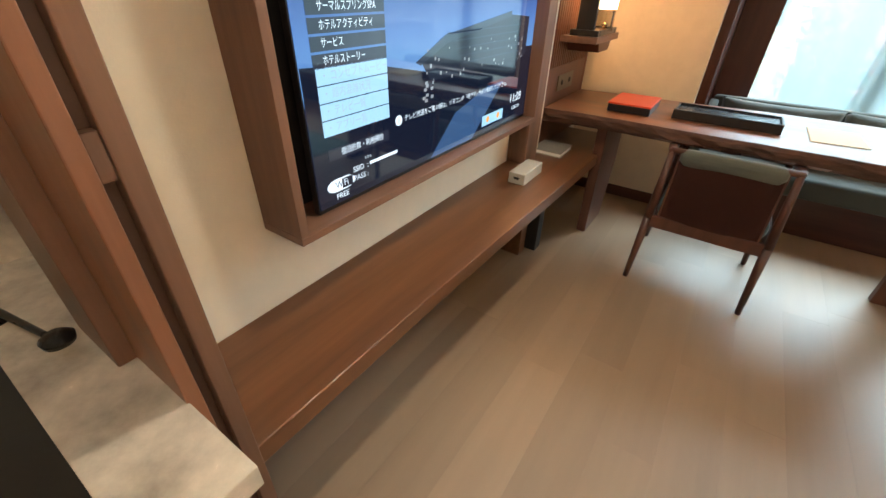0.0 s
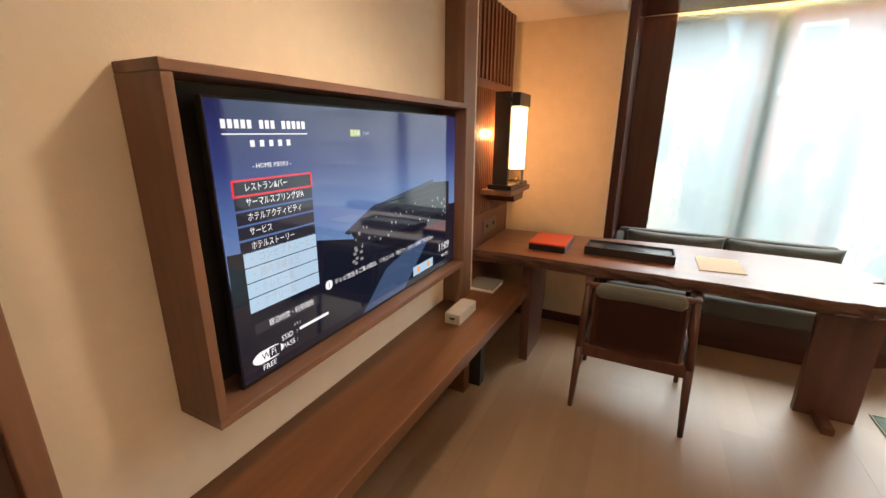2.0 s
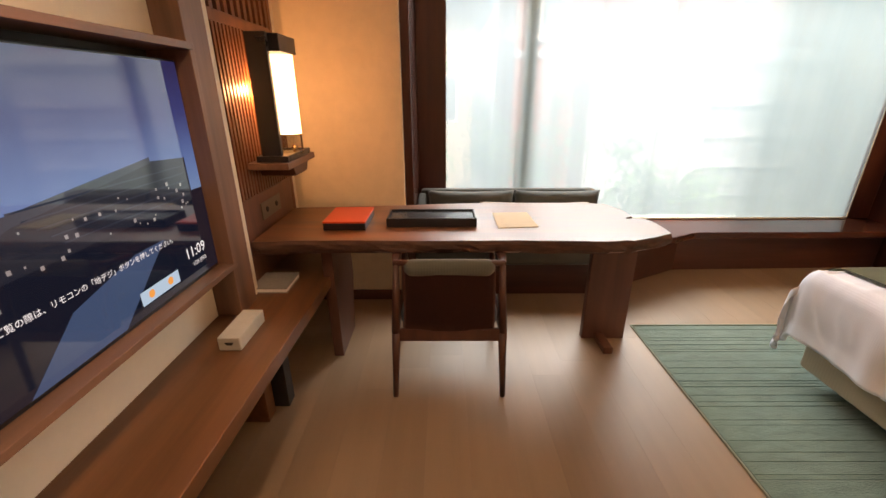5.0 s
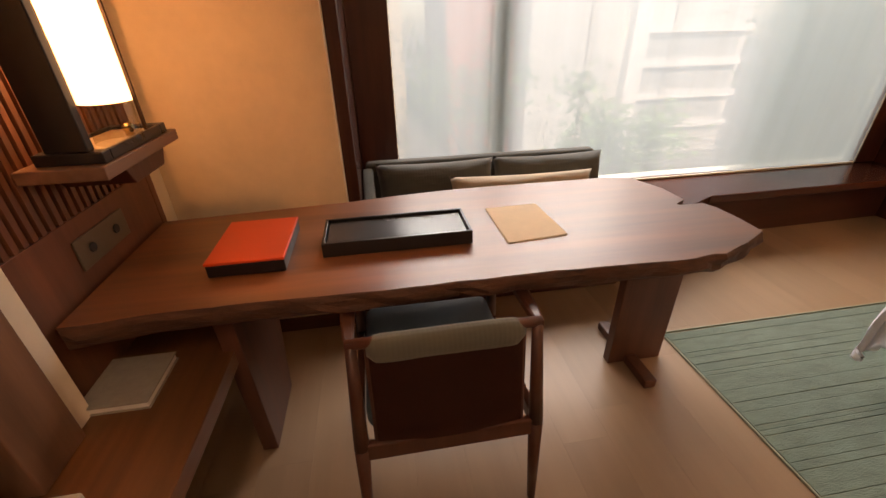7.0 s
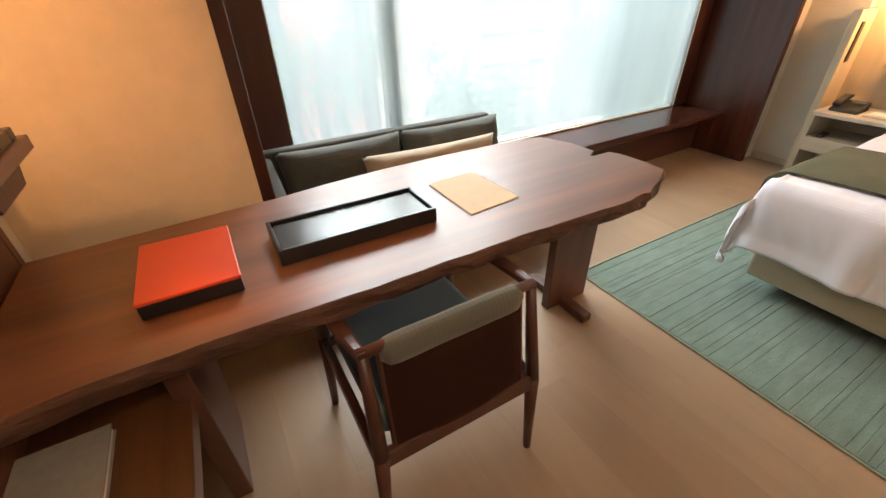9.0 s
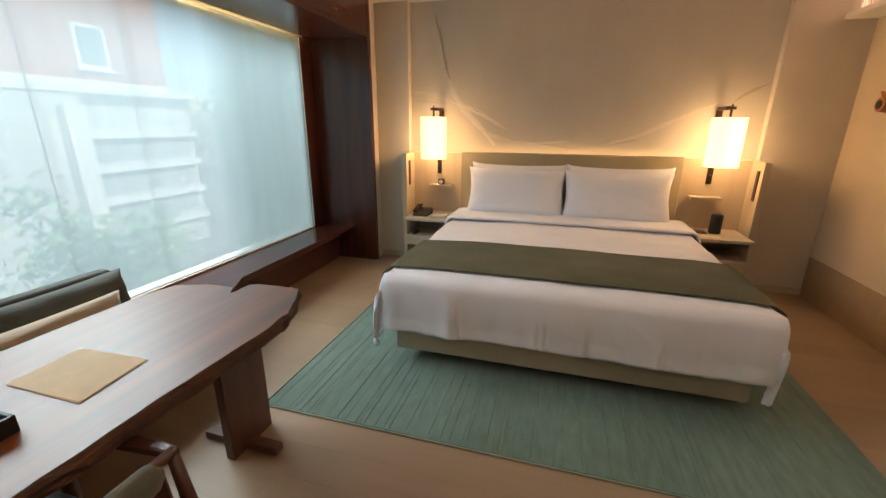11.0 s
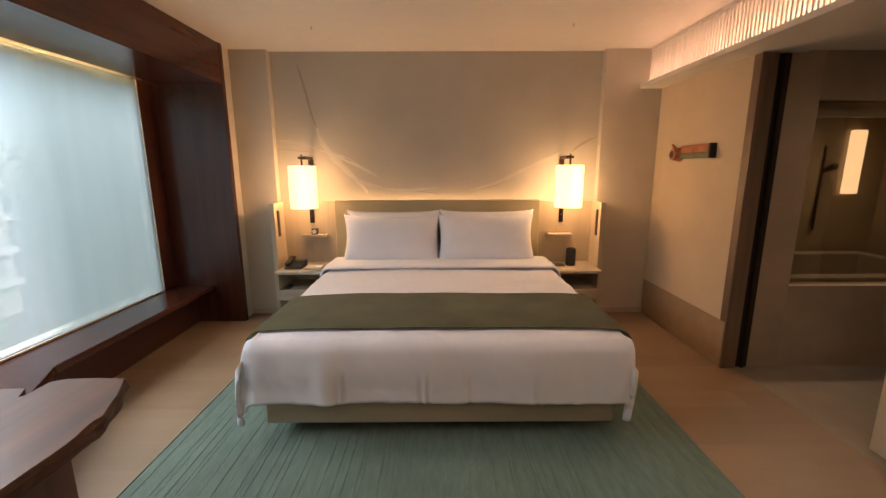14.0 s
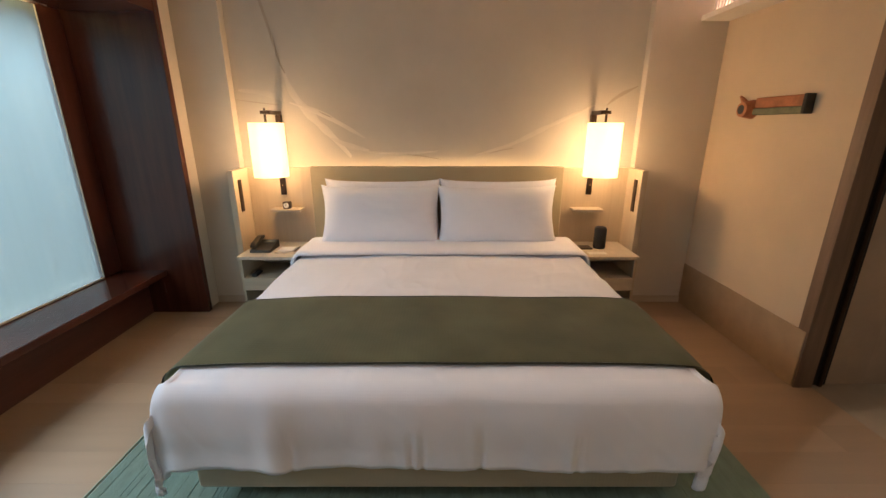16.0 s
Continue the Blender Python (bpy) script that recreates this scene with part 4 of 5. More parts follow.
for a in ((-0.540, -0.392, 4.196, 4.230), (-0.540, -0.392, 4.500, 4.535), (-0.404, -0.392, 4.2305, 4.4995), (-0.540, -0.526, 4.2305, 4.4995)):
    part("base_bar", box(*a, 1.0825, 1.110, 0.003), BLACK, lamp, "black lacquer base bar")
part("base_plate", box(-0.5255, -0.4045, 4.2305, 4.4995, 1.0825, 1.102), PALE_OAK_Y, lamp, "pale base plate")
part("board", box(-0.512, -0.420, 4.200, 4.226, 1.1105, 1.632, 0.003), BLACK, lamp, "tall black board")
part("cap", box(-0.465, -0.375, 4.2265, 4.44, 1.556, 1.628, 0.003), BLACK, lamp, "black cap over the shade")
part("shade", lathe([(0.0, 0.0), (0.057, 0.0), (0.057, 0.350), (0.0, 0.350)], (-0.419, 4.335, 1.2005), 40), SHADE_DESK, lamp, "glowing white shade", True)
part("glass_chimney", lathe([(0.054, 0.0), (0.054, 0.0975)], (-0.419, 4.335, 1.1025), 32), GLASS_DIM, lamp, "clear glass ring", True)
part("rod", box(-0.403, -0.395, 4.430, 4.438, 1.1105, 1.5555), BRONZE, lamp, "thin bronze rod")
part("knob", lathe([(0.0, 0), (0.010, 0.002), (0.010, 0.012), (0.016, 0.022), (0.012, 0.034), (0.0, 0.038)], (-0.425, 4.40, 1.1022), 20), BRASS, lamp, "brass knob", True)

# Extra point light outside the shade, added to brighten the lattice behind it.
lattice_fill = bpy.data.lights.new("lattice_fill_light", "POINT")
lattice_fill.energy, lattice_fill.color, lattice_fill.shadow_soft_size = 8.0, (1.0, 0.50, 0.20), 0.02
new("lattice_fill_light", lattice_fill).location = (-0.552, 4.30, 1.40)

# bench clutter
bx = thing("tissue_box", (-0.44, 3.63, 0.505), "long beige cloth-covered tissue box on the bench", "box")
part("body", box(-0.487, -0.405, 3.525, 3.735, 0.5055, 0.560, 0.004), BOX_PLASTIC, bx)
# A thin black patch on the solid face stands in for the notch's dark inside.
part("slot", prism([(-0.463, 0.541), (-0.429, 0.541), (-0.436, 0.529), (-0.456, 0.529)], "y", 3.5245, 3.527), BLACK_MATT, bx, "flat black patch in place of a thumb notch")
bk = thing("guide_folder", (-0.50, 4.10, 0.505), "grey cloth-bound folder lying on the bench", "book")
part("cover", box(-0.571, -0.402, 3.982, 4.165, 0.5055, 0.510, 0.0015), BOOK_CLOTH, bk)
part("page_block", box(-0.567, -0.406, 3.986, 4.161, 0.5105, 0.526), WHITE_PAPER, bk, "white page edges")
part("cover", box(-0.571, -0.402, 3.982, 4.165, 0.5265, 0.532, 0.0015), BOOK_CLOTH, bk)

# ---- sliding door edge and minibar counter at the start ----
door = thing("door_1", (-0.3, 1.98, 0.0), "brown wooden sliding door edge with slotted stiles", "door", kind="structure")
part("stile", box(-0.64, -0.218, 1.9895, 2.016, 0, Z_SOFFIT, 0.002), WALNUT_Z, door)
part("stile", box(-0.375, -0.212, 1.9515, 1.972, 0, Z_SOFFIT, 0.002), wood("stile_red", (0.27, 0.115, 0.06), "z", 0.4), door)
part("slot_back", box(-0.375, -0.236, 1.9725, 1.989, 0, Z_SOFFIT), wood("slot_brown", (0.10, 0.052, 0.036), "z", 0.5), door)
part("cross_rail", box(-0.2355, -0.220, 1.9725, 1.989, 1.119, 1.170, 0.002), WALNUT_Z, door)
niche = thing("niche_panel", (-0.6, 1.96, 0.806), "brown panel with a pale strip standing on the counter", "panel", kind="structure")
part("board", box(-0.50, -0.352, 1.926, 1.962, 0.8065, Z_SOFFIT, 0.003), WALNUT_Z, niche)
part("inner_board", box(-0.54, -0.3755, 1.9625, 1.9725, 0.8065, Z_SOFFIT, 0.002), BENCH_WOOD, niche, "reddish inner board")
part("pale_strip", box(-0.47, -0.374, 1.973, 1.979, 0.93, 1.20), WHITE_PAINT, niche, "pale strip")
cnt = thing("minibar_counter", (-0.5, 1.4, 0.0), "minibar counter with a beige marble top", "counter")
for a in ((-0.83, -0.06, 1.828, 1.955), (-0.83, -0.06, 0.95, 1.36), (-0.83, -0.76, 1.3605, 1.8275), (-0.14, -0.06, 1.3605, 1.8275)):
    part("top_slab", box(*a, 0.765, 0.805, 0.0015), MARBLE, cnt, "polished beige marble top")
part("basin", box(-0.7595, -0.1405, 1.3605, 1.8275, 0.7655, 0.772), BLACK, cnt, "dark sink basin")
part("splashback", box(-0.86, -0.831, 0.95, 1.985, 0.7655, 1.50, 0.002), MARBLE, cnt, "marble splashback")
part("cabinet", box(-0.83, -0.10, 0.97, 1.94, 0.0, 0.7645, 0.003), WALNUT_Z, cnt, "walnut cabinet")
tap = thing("water_tap", (-0.62, 1.83, 0.805), "slim black tap reaching over the sink", "tap")
part("foot", tube((-0.62, 1.855, 0.8055), (-0.62, 1.855, 0.845), 0.013, 0.011), BLACK, tap)
part("spout", tube((-0.62, 1.855, 0.842), (-0.45, 1.885, 0.852), 0.006, 0.005), BLACK, tap)
part("nozzle", lathe([(0, 0), (0.020, 0.0), (0.022, 0.010), (0.012, 0.018), (0, 0.019)], (-0.430, 1.893, 0.842), 20), BLACK, tap, "black nozzle", True)

# ---- desk ----
desk = thing("live_edge_desk", (0.45, 4.4, 0.0), "live-edge reddish wooden slab desk on board legs", "desk")
front = [(-0.558, 4.046), (-0.46, 4.050), (-0.372, 4.062), (-0.25, 4.064), (-0.10, 4.064), (0.05, 4.060), (0.15, 4.056), (0.30, 4.056), (0.50, 4.058), (0.70, 4.058), (0.85, 4.052),
         (1.0, 4.046), (1.12, 4.040), (1.19, 4.056), (1.225, 4.052), (1.34, 4.096), (1.448, 4.155)]
right = [(1.455, 4.25), (1.448, 4.36), (1.428, 4.402), (1.335, 4.404), (1.330, 4.416), (1.385, 4.448), (1.380, 4.58), (1.325, 4.715), (1.20, 4.748)]
back = [(1.0, 4.750), (0.75, 4.752), (0.53, 4.748), (0.30, 4.728), (0.11, 4.700), (-0.15, 4.682), (-0.558, 4.652)]
coarse = front + right + back
outline = []
for (xa, ya), (xb, yb) in zip(coarse, coarse[1:] + coarse[:1]):
    m = max(1, int(math.hypot(xb - xa, yb - ya) / 0.035))
    for k in range(m):
        x, y = xa + (xb - xa) * k / m, ya + (yb - ya) * k / m
        outline.append((x, y + (0.006 * noise.noise(Vector((x * 11, 2, 0))) if y < 4.1 else 0)))
b = bmesh.new()
ring_t = [b.verts.new((x, y, 0.740)) for x, y in outline]
levels = [ring_t]
cx, cy = 0.45, 4.40
for depth, inset, rough in ((0.004, -0.003, 0.0), (0.018, -0.008, 0.008), (0.036, -0.006, 0.018), (0.054, 0.002, 0.020), (0.070, 0.020, 0.014)):
    row = []
    for i, (x, y) in enumerate(outline):
        d = Vector((x - cx, (y - cy) * 2.2)).normalized()
        k = inset + rough * noise.noise(Vector((x * 13, y * 9, depth * 60)))
        if x < -0.55 or (y > 4.40 and x > 1.33 and y < 4.48):
            k = 0
        row.append(b.verts.new((x - d.x * k, y - d.y * k, 0.740 - depth)))
    levels.append(row)
nn = len(outline)
b.faces.new(ring_t)
b.faces.new(list(reversed(levels[-1])))
for a, c in zip(levels, levels[1:]):
    for i in range(nn):
        b.faces.new((a[i], a[(i + 1) % nn], c[(i + 1) % nn], c[i]))
top = part("top", b, DESK_WOOD, desk, "polished live-edge slab top")
top.data.materials.append(BARK_EDGE)
for f in top.data.polygons:
    if abs(f.normal.z) < 0.8 and f.normal.y < -0.2:
        f.material_index = 1
part("leg", prism([(4.16, 0.6695), (4.56, 0.6695), (4.58, 0.35), (4.50, 0.0), (4.195, 0.0)], "x", -0.282, -0.228, 0.004), DESK_LEG, desk, "tapered board leg")
part("leg", box(1.162, 1.412, 4.365, 4.41, 0.0, 0.6695, 0.004), DESK_LEG, desk, "upright board leg")
part("foot_bar", box(1.235, 1.288, 4.205, 4.364, 0.0, 0.042, 0.006), DESK_LEG, desk, "low cross foot")
part("foot_bar", box(1.235, 1.288, 4.411, 4.60, 0.0, 0.042, 0.006), DESK_LEG, desk, "low cross foot")
part("brace", box(-0.227, 1.161, 4.38, 4.40, 0.60, 0.6695, 0.003), DESK_LEG, desk, "rail under the top")

rb = thing("lacquer_box", (-0.16, 4.34, 0.741), "flat black box with a vermilion lid on the desk", "box")
part("body", box(-0.268, -0.056, 4.206, 4.484, 0.7412, 0.778, 0.003), BLACK, rb, "black body")
part("lid", box(-0.270, -0.054, 4.204, 4.486, 0.7785, 0.788, 0.003), RED, rb, "vermilion lid")
tr = thing("pen_tray", (0.27, 4.38, 0.741), "long black lacquer tray box on the desk", "tray")
part("floor_board", box(0.0525, 0.4935, 4.271, 4.433, 0.7412, 0.770, 0.002), BLACK, tr)
part("inner_plate", box(0.056, 0.490, 4.274, 4.430, 0.7705, 0.777), surface("tray_grey", (0.05, 0.052, 0.055), 0.25, 0.05), tr, "dark satin plate")
for a in ((0.042, 0.504, 4.260, 4.270), (0.042, 0.504, 4.434, 4.444), (0.042, 0.052, 4.2705, 4.4335), (0.494, 0.504, 4.2705, 4.4335)):
    part("rim", box(*a, 0.7412, 0.787, 0.002), BLACK, tr, "black lacquer rim")
pp = thing("letter_paper", (0.715, 4.37, 0.741), "sheets of cream letter paper on the desk", "paper")
part("sheet", slab([(0.612, 4.234), (0.820, 4.255), (0.814, 4.518), (0.612, 4.510)], 0.7410, 0.7425), KRAFT, pp)
part("sheet", slab([(0.616, 4.237), (0.822, 4.260), (0.810, 4.524), (0.612, 4.515)], 0.7427, 0.7442), KRAFT, pp)

# ---- armchair at the desk ----
chair = thing("armchair", (0.36, 4.12, 0.0), "dark wooden armchair with olive back roll and blue leather seat", "chair")
for s, x0 in ((-1, 0.112), (1, 0.608)):
    part("back_leg", tube((x0 + 0.012 * s, 3.872, 0.0), (x0 - 0.004 * s, 3.878, 0.36), 0.013, 0.021, 14, tube((x0 - 0.004 * s, 3.878, 0.36), (x0 - 0.012 * s, 3.922, 0.682), 0.021, 0.014, 14)), CHAIR_WOOD, chair, "", True)
    part("front_leg", tube((x0 + 0.012 * s, 4.385, 0.0), (x0 - 0.002 * s, 4.37, 0.36), 0.013, 0.021, 14, tube((x0 - 0.002 * s, 4.37, 0.36), (x0 - 0.006 * s, 4.36, 0.61), 0.021, 0.015, 14)), CHAIR_WOOD, chair, "", True)
    arm = bmesh.new()
    rows = []
    for k in range(9):
        t = k / 8
        y = 3.912 + t * 0.48
        wdt = 0.011 + 0.010 * math.sin(math.pi * min(1, t * 1.15))
        xc = x0 - 0.010 * s + s * 0.014 * math.sin(math.pi * t)
        z = 0.684 - 0.060 * t
        rows.append([arm.verts.new((xc + a * wdt, y, z + c * 0.011)) for a, c in ((-1, -1), (1, -1), (1, 0.6), (0.6, 1), (-0.6, 1), (-1, 0.6))])
    for a, c in zip(rows, rows[1:]):
        for k in range(6):
            arm.faces.new((a[k], a[(k + 1) % 6], c[(k + 1) % 6], c[k]))
    arm.faces.new(rows[0])
    arm.faces.new(rows[-1])
    part("armrest", arm, CHAIR_WOOD, chair, "curved wooden armrest")
    part("side_rail", box(x0 - 0.012, x0 + 0.012, 3.885, 4.36, 0.315, 0.365, 0.004), CHAIR_WOOD, chair)
    part("back_stile", tube((x0 - s * 0.05, 3.886, 0.37), (x0 - s * 0.05, 3.924, 0.68), 0.010, 0.009, 10), CHAIR_WOOD, chair)
part("top_rail", tube((0.112, 3.922, 0.684), (0.604, 3.922, 0.684), 0.014, 0.014, 16), CHAIR_WOOD, chair, "", True)
part("back_rail", box(0.118, 0.602, 3.866, 3.890, 0.315, 0.378, 0.006), CHAIR_WOOD, chair)
part("front_rail", box(0.118, 0.602, 4.350, 4.376, 0.318, 0.365, 0.006), CHAIR_WOOD, chair)
b = bmesh.new()
rows = []
for i in range(13):
    x = 0.162 + 0.396 * i / 12
    row = []
    for j in range(9):
        t = j / 8
        row.append(b.verts.new((x, 3.876 + 0.040 * t - 0.012 * math.sin(math.pi * i / 12), 0.372 + 0.31 * t)))
    rows.append(row)
for a, c in zip(rows, rows[1:]):
    for j in range(8):
        b.faces.new((a[j], a[j + 1], c[j + 1], c[j]))
r = bmesh.ops.solidify(b, geom=b.faces[:], thickness=0.012)
part("back_panel", b, CHAIR_BACK, chair, "dark leather back sheet", True)
roll = bmesh.new()
rows = []
for i in range(21):
    t = i / 20
    x = 0.160 + 0.400 * t
    rr = (0.5 if i in (0, 20) else 0.94 if i in (1, 19) else 1.0) * (1 + 0.03 * noise.noise(Vector((x * 9, 0, 0))))
    row = []
    for k in range(20):
        a = 2 * math.pi * k / 20
        row.append(roll.verts.new((x, 3.920 + rr * 0.030 * math.cos(a), 0.668 + rr * (0.034 if math.sin(a) > 0 else 0.047) * math.sin(a))))
    rows.append(row)
for a, c in zip(rows, rows[1:]):
    for k in range(20):
        roll.faces.new((a[k], a[(k + 1) % 20], c[(k + 1) % 20], c[k]))
roll.faces.new(rows[0])
roll.faces.new(rows[-1])
part("back_roll", roll, CHAIR_CLOTH, chair, "olive cloth back roll", True)
b = box(0.135, 0.585, 3.915, 4.385, 0.366, 0.455, 0.03, 4)
for v in b.verts:
    if v.co.z > 0.42:
        v.co.z += 0.012 * math.cos((v.co.x - 0.36) * 6.5) * math.cos((v.co.y - 4.13) * 5.5)
part("seat", b, SEAT_LEATHER, chair, "blue-grey leather seat cushion", True)

# ---- window sofa ----
sofa = thing("window_sofa", (0.73, 5.2, 0.0), "low grey-green sofa built into the window bay", "sofa")
part("base", box(0.14, 1.54, 4.95, 5.48, 0.0, 0.26, 0.004), DARK_X, sofa, "dark wooden plinth")
part("seat_cushion", box(0.142, 1.54, 4.86, 5.36, 0.2605, 0.385, 0.03, 4), SOFA_CLOTH, sofa, "", True)
part("back", box(0.16, 1.525, 5.39, 5.470, 0.2605, 0.680, 0.022, 4), SOFA_CLOTH, sofa, "upholstered back", True)
part("arm", prism([(4.92, 0.2605), (5.40, 0.2605), (5.40, 0.66), (5.25, 0.62), (4.98, 0.53), (4.92, 0.50)], "x", 0.142, 0.20, 0.015), SOFA_CLOTH, sofa, "sloping upholstered arm", True)
for i, (x, w) in enumerate(((0.545, 0.665), (1.205, 0.665))):
    c = solo("back_cushion", cushion(x, 5.315, 0.530, w, 0.17, 0.32, 0.45, -12, 180, "x", 24, 3 + i), SOFA_CLOTH, "soft grey-green back cushion on the window sofa", "cushion", "sofa back cushions", smooth=True)
solo("lumbar_cushion", cushion(1.0, 5.17, 0.505, 0.80, 0.12, 0.26, 0.45, -14, 178, "x", 24, 9), CUSHION_BEIGE, "beige lumbar cushion on the window sofa", "cushion", smooth=True)

# ---- bed ----
rug = thing("rug", (2.6, 3.06, 0.0), "green striped carved-pile rug under the bed", "rug")
rnd = random.Random(11)
RX0, RX1, RY0, RY1 = 1.522, 3.72, 1.63, 4.50
b = bmesh.new()
ys, y = [RY0], RY0
while y < RY1 - 0.02:
    y += rnd.choice((0.022, 0.03, 0.045, 0.06, 0.085))
    ys.append(min(y, RY1))
prof = []
for a, c in zip(ys, ys[1:]):
    g = 0.0026
    prof += [(a + g * 0.2, 0.0102), (a + g, 0.0115 + rnd.random() * 0.002), (c - g, 0.0115 + rnd.random() * 0.002)]
prof = [(RY0, 0.0)] + prof + [(RY1, 0.0)]
nx = 24
cols = []
for i in range(nx + 1):
    x = RX0 + (RX1 - RX0) * i / nx
    cols.append([b.verts.new((x, yy + (0.003 * noise.noise(Vector((x * 1.3, yy * 7, 0))) if 0 < k < len(prof) - 1 else 0), z + 0.0005)) for k, (yy, z) in enumerate(prof)])
for a, c in zip(cols, cols[1:]):
    for k in range(len(prof) - 1):
        b.faces.new((a[k], c[k], c[k + 1], a[k + 1]))
for col in (cols[0], cols[-1]):
    low = [b.verts.new((v.co.x, v.co.y, 0.0)) for v in col]
    for k in range(len(col) - 1):
        b.faces.new((col[k], col[k + 1], low[k + 1], low[k]))
part("rug_field", b, RUG, rug, "green pile with carved stripes")
part("binding", box(RX0 - 0.008, RX0 - 0.0005, RY0 - 0.006, RY1 + 0.006, 0.0005, 0.0105, 0.002), RUG_EDGE, rug, "pale bound edge")
part("binding", box(RX0, RX1, RY1 + 0.0005, RY1 + 0.007, 0.0005, 0.0105, 0.002), RUG_EDGE, rug, "pale bound edge")

bed = thing("bed", (3.1, 3.02, 0.0), "king-size bed with white linen and beige upholstered base", "bed")
# Near-black plinth: the shade under the bed is put into its colour.
part("plinth", box(2.28, 4.05, 2.17, 3.87, 0.0135, 0.088), SHADOW_GAP, bed, "recessed plinth with the shade in its colour")
part("base", box(2.13, 4.115, 2.052, 3.990, 0.0885, 0.270, 0.02, 3), BASE_CLOTH, bed, "beige cloth base", True)
part("mattress", box(2.15, 4.110, 2.06, 3.98, 0.2705, 0.545, 0.05, 4), LINEN, bed, "", True)
part("headboard", box(4.118, 4.165, 2.035, 4.062, 0.10, 1.185, 0.012, 3), HEADBOARD, bed, "beige cloth headboard", True)


def duvet():
    """A quilt over the mattress: one sheet that falls over foot and sides, with folds and lifted corners."""
    b = bmesh.new()
    nu, nv = 140, 230
    x0, x1, yc, half = 2.125, 3.99, 3.02, 0.985
    drop_f, drop_s = 0.383, 0.36
    flat_len, wid = x1 - x0, 2 * half
    grid = []
    for i in range(nu + 1):
        s = -drop_f + (flat_len + drop_f) * i / nu
        row = []
        for j in range(nv + 1):
            t = -(half + drop_s) + (2 * half + 2 * drop_s) * j / nv
            side = max(0.0, abs(t) - half)
            foot = max(0.0, -s)
            sg = 1 if t > 0 else -1
            x = x0 + max(0.0, s)
            y = yc + sg * min(abs(t), half)
            z = 0.598
            r = 0.06
            # rounded shoulders
            if foot > 0:
                a = min(foot / r, math.pi / 2)
                x -= r * math.sin(a) * 0.75
                z -= r * (1 - math.cos(a)) + max(0.0, foot - r * math.pi / 2)
            if side > 0:
                a = min(side / r, math.pi / 2)
                y += sg * r * math.sin(a) * 0.5
                z -= (r * (1 - math.cos(a)) + max(0.0, side - r * math.pi / 2)) * (1.0 if foot <= 0 else 0.25)
            # folds grow towards the hem
            f = min(1.0, foot / 0.3)
            sd = min(1.0, side / 0.3)
            x -= f * (0.014 + 0.024 * noise.noise(Vector((t * 3.4, 0.3, foot * 1.5))) + 0.014 * noise.noise(Vector((t * 9, 4, 0)))) + 0.02 * math.sin(min(1, f) * math.pi)
            y += sg * sd * (0.008 + 0.016 * noise.noise(Vector((s * 3.0, sg * 3, 1)))) + sg * 0.006 * math.sin(sd * math.pi)
            if foot > 0 and side > 0:
                k = min(1.0, foot / 0.25) * min(1.0, side / 0.2)
                x += 0.02 * k
                y += sg * (0.05 if sg > 0 else 0.0) * k
                z -= 0.05 * k
            z += 0.012 * noise.noise(Vector((s * 2.2, t * 2.0, 5))) * (1 - max(f, sd)) + 0.004 * noise.noise(Vector((s * 7, t * 6, 2)))
            if foot == 0 and side == 0:
                z += 0.014 * (1 - (abs(t) / half) ** 4) - 0.012 * max(0.0, 1 - s / 0.25) ** 2
            # small pinched pleats at the foot
            for pt in (-0.52, -0.16, 0.06, 0.10, 0.55):
                d = (t - pt) / 0.011
                if foot > 0.18 and abs(d) < 3:
                    x += 0.011 * math.exp(-d * d) * min(1, (foot - 0.18) / 0.1)
            # creases
            cr = (1 - abs(noise.noise(Vector((s * 5 + t * 2, t * 4 - s, 7))))) ** 6 + (1 - abs(noise.noise(Vector((s * 3 - t * 3, t * 6 + s * 2, 9))))) ** 8
            z += 0.0035 * cr * (1 - f)
            x -= 0.005 * f * (1 - abs(noise.noise(Vector((t * 6 + foot * 3, foot * 4, 3))))) ** 6
            row.append(b.verts.new((x, y, max(z, 0.05))))
        grid.append(row)
    for a, c in zip(grid, grid[1:]):
        for j in range(nv):
            b.faces.new((a[j], a[j + 1], c[j + 1], c[j]))
    return b


dv = solo("duvet", duvet(), LINEN, "thick white duvet spread over the bed", "duvet", smooth=True)
sm = dv.modifiers.new("thick", "SOLIDIFY")
sm.thickness, sm.offset = 0.022, -1
b = bmesh.new()
rows = []
for i in range(13):
    x = 3.56 + 0.40 * i / 12
    row = []
    for j in range(91):
        t = -1.24 + 2.48 * j / 90
        sd = max(0, abs(t) - 0.985)
        sg = 1 if t > 0 else -1
        a = min(sd / 0.07, math.pi / 2)
        edge = 0.024 * math.exp(-((x - 3.56) / 0.03) ** 2)
        row.append(b.verts.new((x, 3.02 + sg * (min(abs(t), 0.985) + 0.058 * math.sin(a)), 0.622 - edge * 0.4 - 0.07 * (1 - math.cos(a)) - max(0, sd - 0.11) + 0.014 * (1 - (abs(t) / 1.24) ** 4) + 0.006 * noise.noise(Vector((x * 5, t * 4, 0))))))
    rows.append(row)
for a, c in zip(rows, rows[1:]):
    for j in range(90):
        b.faces.new((a[j], a[j + 1], c[j + 1], c[j]))
sheet = solo("turned_sheet", b, LINEN, "white sheet folded back over the duvet", "sheet", smooth=True)
sm = sheet.modifiers.new("thick", "SOLIDIFY")
sm.thickness, sm.offset = 0.018, 1

run = thing("bed_runner", (2.5, 3.02, 0.6), "olive green cloth runner with dark hems across the bed's foot", "bed runner")


